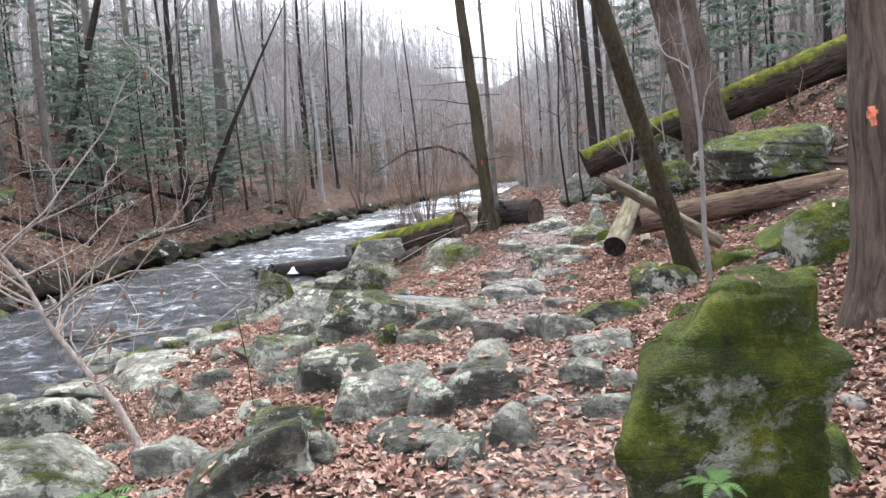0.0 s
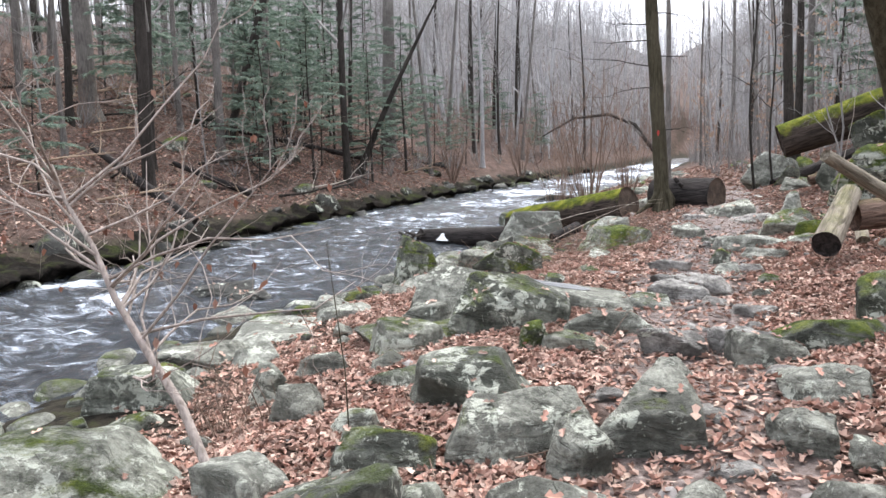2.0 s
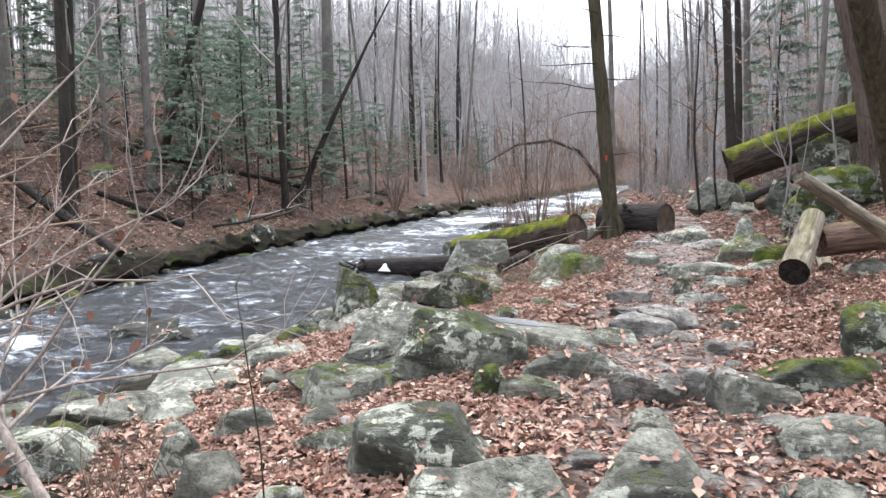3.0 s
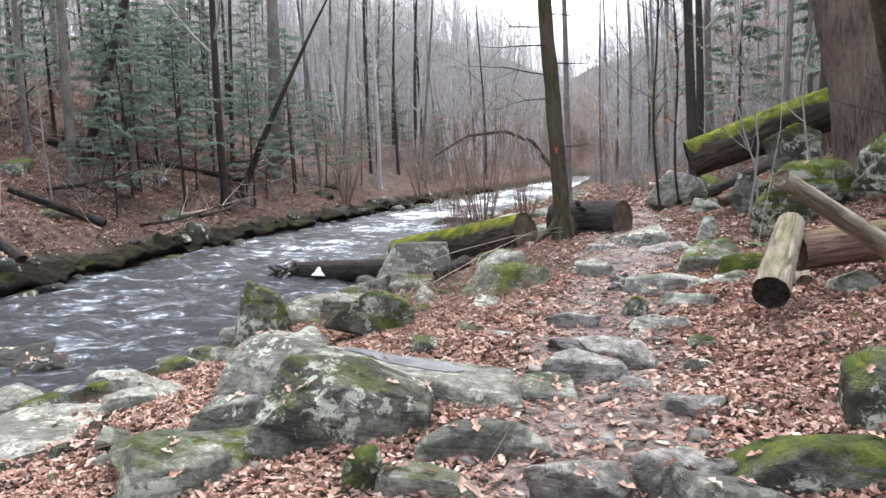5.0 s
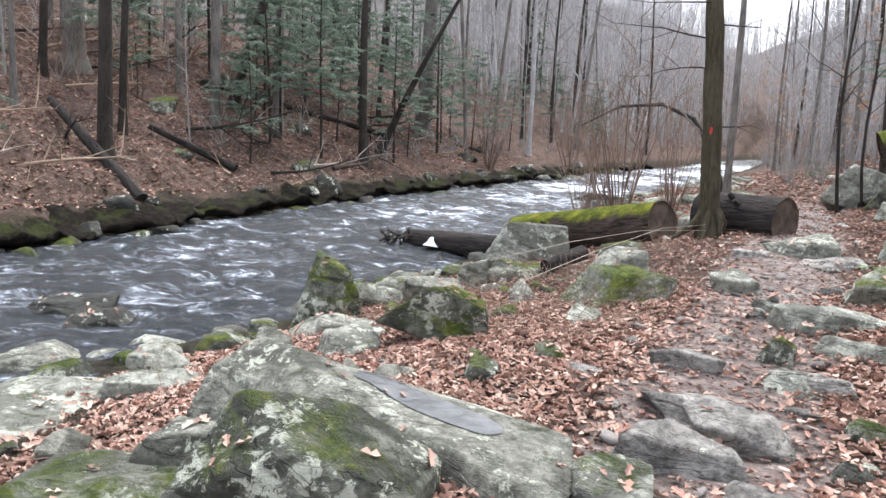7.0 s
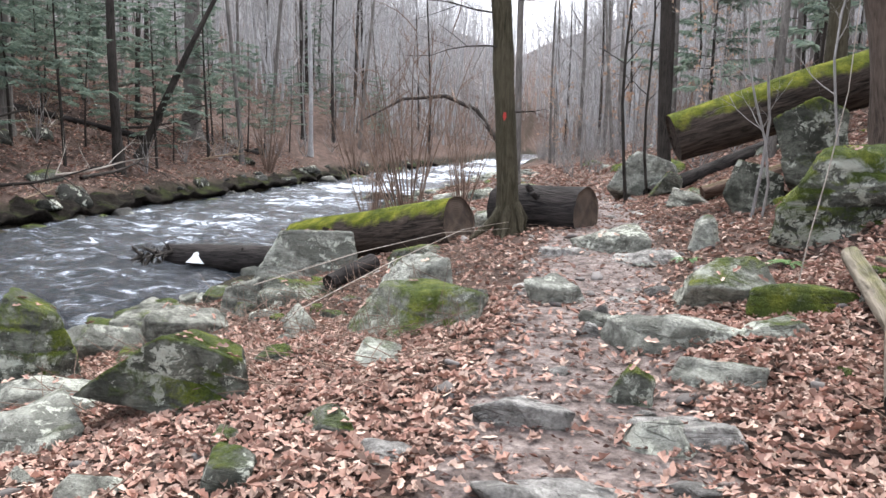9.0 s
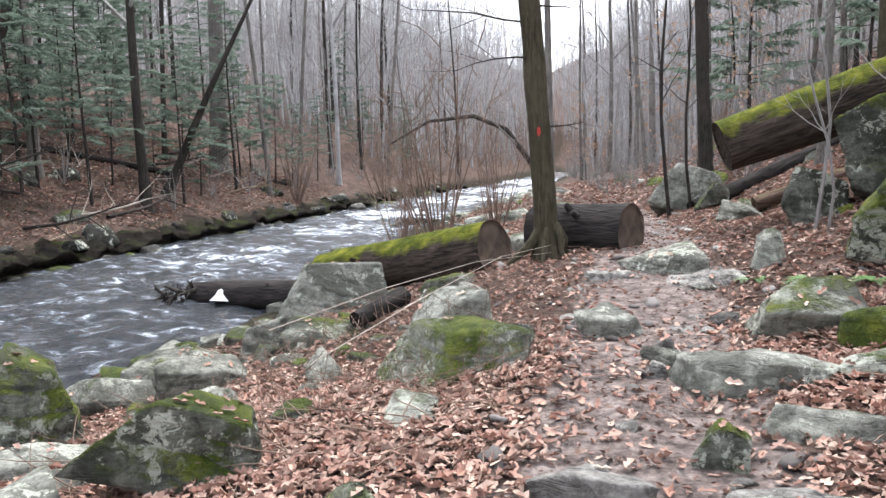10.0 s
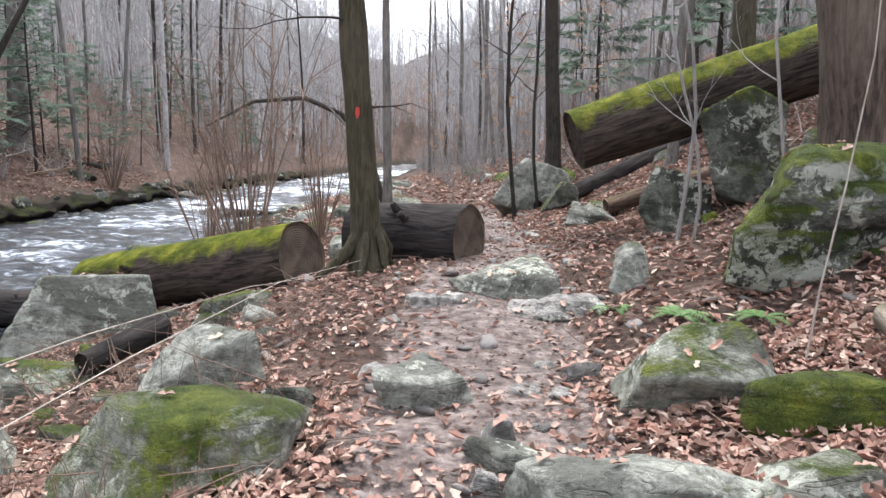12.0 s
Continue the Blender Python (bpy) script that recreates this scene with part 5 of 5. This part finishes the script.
# ---- shrubs, fallen wood and small plants ----
def near_shrub():
    """The pale-barked shrub on the bank, leaning over the creek, with a few withered leaves."""
    r = random.Random(8)
    top = thing("shrub", pose(-1.81, 4.75, ground(-1.81, 4.75)), "bare shrub with pale crooked branches and few red leaves", "shrub", "saplings and shrubs")
    stem = [Vector(p) for p in ((0, 0, -0.05), (-0.26, 0.1, 0.43), (-0.5, 0.2, 0.68), (-0.69, 0.25, 0.93), (-0.83, 0.3, 1.19), (-1.01, 0.35, 1.42), (-1.08, 0.35, 1.62))]
    out, tips = ([], []), []
    tube(out, stem, [0.027, 0.023, 0.02, 0.017, 0.014, 0.011, 0.007], 8)
    part("main_stem", mesh_of("main_stem", *out, shrub_bark), top)
    for k in range(24):
        out = ([], [])
        u = r.uniform(1.6, 6.0)
        i = min(int(u), 5)
        way = spread(r, (-0.15, 0.1, 0.45), r.uniform(0.5, 1.5))
        grow(out, r, stem[i].lerp(stem[i + 1], u - i), way, r.uniform(0.6, 1.5), 0.0095, 2, 3, 5, 0.42, 0.05, tips)
        part("branch", mesh_of("branch", *out, shrub_bark), top)
    lv, lf = [], []
    for _ in range(60):
        p = r.choice(tips)
        d = spread(r, (0, 0, -1), r.uniform(0.1, 0.9))
        e = d.orthogonal().normalized() * 0.012
        c = len(lv)
        lv += [p, p + d * 0.025 + e, p + d * 0.055, p + d * 0.025 - e + Vector((0.006, 0, 0.008))]
        lf.append((c, c + 1, c + 2, c + 3))
    part("withered_leaves", mesh_of("withered_leaves", lv, lf, leaf_hanging, False), top, "withered red hanging leaves")


near_shrub()


def thin_stem(label, path, radius, twig, seed, twigs=5, reach=0.4):
    """One thin wild stem, given by the points it passes."""
    r = random.Random(seed)
    foot = Vector(path[0])
    pts = [Vector(p) - foot for p in path]
    top = thing("sapling", Matrix.Translation(foot), label, "sapling", "saplings and shrubs")
    out = ([], [])
    tube(out, pts, [radius * (1 - 0.7 * i / (len(pts) - 1)) for i in range(len(pts))], 6)
    part("stem", mesh_of("stem", *out, twig), top)
    if twigs:
        for _ in range(twigs):
            out = ([], [])
            u = r.uniform(0.3, 1.0) * (len(pts) - 1)
            i = min(int(u), len(pts) - 2)
            grow(out, r, pts[i].lerp(pts[i + 1], u - i), spread(r, (0, 0, 1), r.uniform(0.4, 1.2)), reach * r.uniform(0.5, 1.2), radius * 0.4, 2, 3, 4, 0.22, 0.05)
            part("side_branch", mesh_of("side_branch", *out, twig), top)
    return top


def stand(label, x, y, height, radius, twig, seed, lean=(0, 0), twigs=8, reach=0.6, bow=0.12):
    r = random.Random(seed)
    z = ground(x, y) - 0.05
    n = 7
    path = [(x + lean[0] * height * i / n + bow * math.sin(i * 1.1 + seed), y + lean[1] * height * i / n + bow * math.cos(i * 0.9 + seed), z + height * i / n) for i in range(n + 1)]
    return thin_stem(label, path, radius, twig, seed, twigs, reach)


thin_stem("thin dark wiry stem with a curled tip", [(-1.28, 5.08, ground(-1.28, 5.08)), (-1.30, 5.1, 0.35), (-1.36, 5.12, 0.8), (-1.39, 5.14, 1.0), (-1.36, 5.14, 1.06), (-1.31, 5.14, 1.03)], 0.0042, bark_olive, 5, 0)
for x, y, h in ((-2.55, 6.1, 0.75), (-2.35, 6.0, 0.9)):
    sapling(on_ground(x, y), int(h * 1000), h, "clump of thin upright brown stems among rocks", twig_brown, 0, 0.3, 14)
stand("slim grey sapling standing before the fallen trunk", 4.15, 16.6, 4.2, 0.022, twig_grey, 301, (-0.05, 0.03), 9, 0.9)
stand("slim grey sapling standing before the fallen trunk", 4.0, 16.2, 3.4, 0.018, twig_grey, 302, (-0.10, 0.0), 8, 0.8)
stand("slim grey sapling standing before the fallen trunk", 4.75, 16.3, 3.8, 0.02, twig_grey, 303, (0.05, 0.0), 8, 0.8)
stand("slim dark sapling beside the trail", 3.55, 21.5, 6.5, 0.035, bark_dark, 304, (-0.01, 0.0), 12, 0.9, 0.08)
stand("slim dark sapling beside the trail", 4.2, 22.3, 6.0, 0.03, bark_dark, 305, (-0.03, 0.0), 12, 0.9, 0.08)
stand("slim grey sapling among the mossy rocks", 2.75, 7.9, 3.6, 0.03, twig_grey, 306, (-0.06, 0.05), 7, 0.8, 0.05)
thin_stem("pale hanging vine before the great boulder", [(3.05, 13.0, 0.45), (3.1, 13.0, 0.8), (3.2, 13.0, 1.3), (3.3, 13.0, 1.9), (3.33, 13.0, 2.6), (3.4, 13.1, 3.3)], 0.0065, twig_pale, 307, 0)

# the osier clump behind the mossy log, and others along the bank
osier = sapling(on_ground(-0.35, 20.2), 320, 3.9, "clump of tall thin reddish-brown stems at the bank", twig_brown, 0, 0.3, 20)
for x, y, s in ((0.6, 21.8, 0.6), (-1.1, 22.0, 0.75), (-7.4, 40.5, 1.0), (-4.9, 50.0, 1.1)):
    copy_thing(osier, on_ground(x, y, x * 77, s))


def fallen_branch(m, seed, length, bark, label="dead branch lying on the leaves"):
    r = random.Random(seed)
    top = thing("fallen_branch", m, label, "branch", "fallen branches")
    pts = wander(r, Vector((0, 0, 0.03)), (1, 0, 0.08), length, 6, 0.12)
    out = ([], [])
    tube(out, pts, [0.017 * length * (1 - 0.8 * i / 6) for i in range(7)], 6)
    part("limb", mesh_of("limb", *out, bark), top)
    for k in range(5):
        out = ([], [])
        i = 1 + k
        grow(out, r, pts[i], spread(r, pts[i] - pts[i - 1] + Vector((0, 0, 0.25)), r.uniform(0.4, 1.0)), length * r.uniform(0.2, 0.45), 0.007 * length, 1, 2, 4, 0.16, 0.02)
        part("side_branch", mesh_of("side_branch", *out, bark), top)
    return top


sticks = [fallen_branch(on_ground(-12.6, 21.5, 200), 400, 2.6, wood_bare), fallen_branch(on_ground(-13.2, 26.5, 20), 401, 2.2, twig_pale), fallen_branch(on_ground(-12.2, 24.0, 120), 402, 3.2, bark_dark)]
r = random.Random(9)
for _ in range(120):
    x, y = r.uniform(-22, -9), r.uniform(13, 42)
    if x < lerp_table(y, SHORE_LEFT) - 0.4:
        copy_thing(r.choice(sticks), on_ground(x, y, r.uniform(0, 360), r.uniform(0.5, 1.2)))
for _ in range(22):
    x, y = r.uniform(5.6, 10), r.uniform(11, 26)
    copy_thing(r.choice(sticks), on_ground(x, y, r.uniform(0, 360), r.uniform(0.35, 0.8)))
log("fallen_limb", "pale dead limb propped over the brown log", (1.83, 8.65, 1.39), (3.35, 9.4, 0.5), 0.055, 0.085, log_pale, 27, sawn=False, sides=14, knots=2)
log("log", "short pale sawn log leaning on the brown log", (2.23, 10.03, 0.47), (2.72, 11.0, 0.94), 0.145, 0.12, log_pale, 15, knots=1, end=log_dark)
log("log", "thin dark fallen trunk on the far slope", (-10.9, 36.4, 1.5), (-15.6, 31.0, 2.95), 0.12, 0.09, log_dark, 16, sawn=False, knots=2)
log("log", "thin dark fallen trunk on the far slope", (-10.7, 24.1, 0.42), (-13.1, 23.7, 1.42), 0.11, 0.08, log_dark, 17, sawn=False, knots=2)
log("log", "grey fallen trunk sloping down to the far water's edge", (-10.0, 19.3, -0.1), (-14.4, 21.6, 1.95), 0.15, 0.10, log_dark, 18, sawn=False, knots=3)
log("log", "pale dead pole lying against mossy rocks", (3.35, 12.85, 0.70), (3.02, 11.45, 0.34), 0.07, 0.08, log_pale, 28, sawn=False, sides=16, knots=1)
log("log", "thin dark fallen trunk on the far slope", (-8.2, 42.6, 0.95), (-10.2, 41.0, 1.35), 0.12, 0.10, log_dark, 19, sawn=False, knots=0)
log("log", "old fallen log behind the great mossy trunk", (4.2, 22.2, 0.62), (8.2, 24.5, 2.0), 0.14, 0.16, log_dark, 20, sawn=False, knots=0)
log("log", "rotten orange-brown log under the mossy trunk", (4.3, 19.3, 0.82), (6.6, 19.4, 1.5), 0.10, 0.13, log_brown, 25, sawn=False, knots=0)
log("log", "short rotten log by the pale slab", (-0.45, 15.5, 0.16), (-0.85, 14.95, 0.02), 0.10, 0.08, log_dark, 26, sawn=False, knots=0)


def arching_tree():
    """The dead tree that arches over the creek behind the trail tree."""
    r = random.Random(14)
    foot = Vector((2.0, 27.0, ground(2.0, 27.0)))
    top = thing("arching_tree", Matrix.Translation(foot), "dead leaning tree arching over the creek", "tree", "bare forest trees")
    pts = [Vector(p) for p in ((0, 0, -0.2), (-0.4, 0, 1.2), (-1.0, 0, 2.05), (-1.8, 0.1, 2.4), (-2.9, 0.1, 2.3), (-3.9, 0.1, 1.75))]
    out = ([], [])
    tube(out, pts, [0.075, 0.07, 0.062, 0.055, 0.04, 0.02], 7)
    part("trunk", mesh_of("trunk", *out, bark_dark), top)
    out = ([], [])
    for _ in range(9):
        i = r.randrange(1, 4)
        grow(out, r, pts[i].lerp(pts[i + 1], r.random()), spread(r, (-0.3, 0, 0.8), r.uniform(0.2, 0.9)), r.uniform(0.8, 2.2), 0.022, 2, 3, 4, 0.16, 0.1)
    part("crown", mesh_of("crown", *out, twig_grey), top)


arching_tree()


def drift_wood():
    """A root mass caught in the creek."""
    r = random.Random(17)
    top = thing("driftwood", pose(-4.45, 20.1, -0.52), "tangle of dark driftwood roots caught in the creek", "driftwood")
    for _ in range(14):
        out = ([], [])
        grow(out, r, Vector((r.uniform(-0.3, 0.3), r.uniform(-0.3, 0.3), r.uniform(-0.05, 0.12))), spread(r, (-0.6, 0, 0.15), r.uniform(0.2, 1.2)), r.uniform(0.18, 0.36), 0.045, 1, 3, 5, 0.35, -0.05)
        part("root", mesh_of("root", *out, bark_dark), top)


drift_wood()


# painted trail marks
bpy.context.view_layer.update()
paint_patch(next(c for c in hero.children if c.name.startswith("trunk")), (1.03, 17.0, 1.83), 0.024, 0.06, blaze_paint, "red painted trail blaze")
paint_patch(next(c for c in blazed.children if c.name.startswith("trunk")), (2.61, 4.74, 1.66), 0.034, 0.062, orange_blaze, "orange painted trail blaze")
paint_patch(marked_rock, (-1.3, 3.93, 0.24), 0.085, 0.12, white_blaze, "pale blue painted trail blaze")
paint_patch(great_slab, (-0.58, 9.1, 0.26), 0.10, 0.4, puddle_paint, "shallow film of rain water", "puddle", 0.5, 3, 3, (0.36, -0.13))


def fern(x, y, size, seed, count=9, z=None):
    """A low fern: arching fronds, each with its rows of leaflets."""
    r = random.Random(seed)
    top = thing("fern", pose(x, y, ground(x, y) if z is None else z), "low green fern growing among rocks and leaves", "fern", "ferns")
    for _ in range(count):
        a, reach = r.uniform(0, 6.283), size * r.uniform(0.7, 1.1)
        vs, fs = [], []
        mid = [Vector((math.cos(a) * reach * u, math.sin(a) * reach * u, reach * (0.75 * u - 0.8 * u * u))) for u in [k / 14 for k in range(15)]]
        side = Vector((-math.sin(a), math.cos(a), 0))
        for k in range(1, 14):
            ln = reach * 0.2 * math.sin(math.pi * (0.15 + 0.85 * k / 14))
            for sg in (-1, 1):
                c = len(vs)
                e = (side * sg + (mid[k] - mid[k - 1]).normalized() * 0.35).normalized()
                f = (mid[k] - mid[k - 1]) * 0.38
                vs += [mid[k] - f, mid[k] + e * ln * 0.55 - f * 0.8, mid[k] + e * ln - Vector((0, 0, ln * 0.15)), mid[k] + e * ln * 0.5 + f, mid[k] + f]
                fs.append((c, c + 1, c + 2, c + 3, c + 4))
        part("frond", mesh_of("frond", vs, fs, fern_green, False), top)
    return top


fern(0.8, 2.42, 0.13, 1, z=0.46)
fern(-2.1, 4.6, 0.3, 2, 11)
fern(-1.9, 4.25, 0.24, 3)
fern(3.0, 14.3, 0.28, 4, 11)
fern(2.75, 14.8, 0.22, 5)
fern(3.35, 13.9, 0.22, 6)


def twig_litter():
    """Thin fallen twigs strewn over the leaves, past counting."""
    r = random.Random(23)
    out = ([], [])
    for _ in range(750):
        x, y = (r.uniform(-2.4, 0.5), r.uniform(11.3, 16.3)) if r.random() < 0.6 else (r.uniform(-3, 4.5), r.uniform(2.5, 18))
        if x < lerp_table(y, SHORE_RIGHT) + 0.6 or trail_wear(x, y) > 0.5:
            continue
        a = r.uniform(0, 6.283)
        ln = r.uniform(0.12, 0.6)
        p = Vector((x, y, rough_ground(x, y) + r.uniform(0.02, 0.07)))
        tube(out, wander(r, p, (math.cos(a), math.sin(a), r.uniform(0.0, 0.5)), ln, 3, 0.15), [0.004, 0.0035, 0.003, 0.0015], 4)
    for _ in range(330):
        x, y = r.uniform(-1.6, 0.75), r.uniform(11.8, 15.6)
        p = Vector((x, y, rough_ground(x, y)))
        tube(out, wander(r, p, (r.uniform(-0.6, 0.6), r.uniform(-0.4, 0.4), 1), r.uniform(0.12, 0.42), 3, 0.2), [0.003, 0.0025, 0.002, 0.001], 3)
    tagged(new("fallen_twigs", mesh_of("fallen_twigs", *out, twig_brown)), "thin dead twigs strewn over the leaves", "twigs", kind="stuff")


twig_litter()
thin_stem("long pale bent cane arching over the leaves", [(-1.1, 12.9, 0.35), (-0.4, 13.6, 0.52), (0.3, 14.4, 0.62), (1.0, 15.2, 0.60)], 0.0048, twig_pale, 330, 0)
thin_stem("long pale bent cane arching over the leaves", [(-0.7, 12.4, 0.25), (-0.1, 13.2, 0.5), (0.5, 14.2, 0.68), (1.0, 15.3, 0.66)], 0.0042, twig_pale, 331, 0)
for x, y, h in ((-0.85, 6.2, 0.5), (-0.7, 5.4, 0.45), (0.62, 15.6, 0.6), (0.1, 15.0, 0.5), (-0.6, 14.3, 0.55), (2.9, 15.6, 0.5)):
    sapling(on_ground(x, y), int(1000 * h + 50 * abs(x)), h, "small dark leafless seedling among rocks and leaves", twig_brown, 0, 0.1, 4)


def white_scrap():
    """A torn corner of white board, wedged under the driftwood."""
    front = [(-0.24, 0, -0.1), (0.22, 0, -0.14), (0.2, 0, -0.04), (-0.02, 0, 0.16), (-0.08, 0, 0.13), (-0.13, 0, 0.02)]
    n = len(front)
    vs = [Vector(p) for p in front] + [Vector(p) + Vector((0, 0.03, 0.012)) for p in front]
    fs = [tuple(range(n)), tuple(reversed(range(n, 2 * n)))] + [(k + n, (k + 1) % n + n, (k + 1) % n, k) for k in range(n)]
    thing("board_scrap", pose(-3.72, 19.62, -0.46, -28, 0, 8) @ Matrix.Diagonal((0.78, 0.78, 0.72, 1)), "torn scrap of white board wedged under driftwood", "scrap", "", mesh_of("board_scrap", vs, fs, scrap_paint, False))


white_scrap()
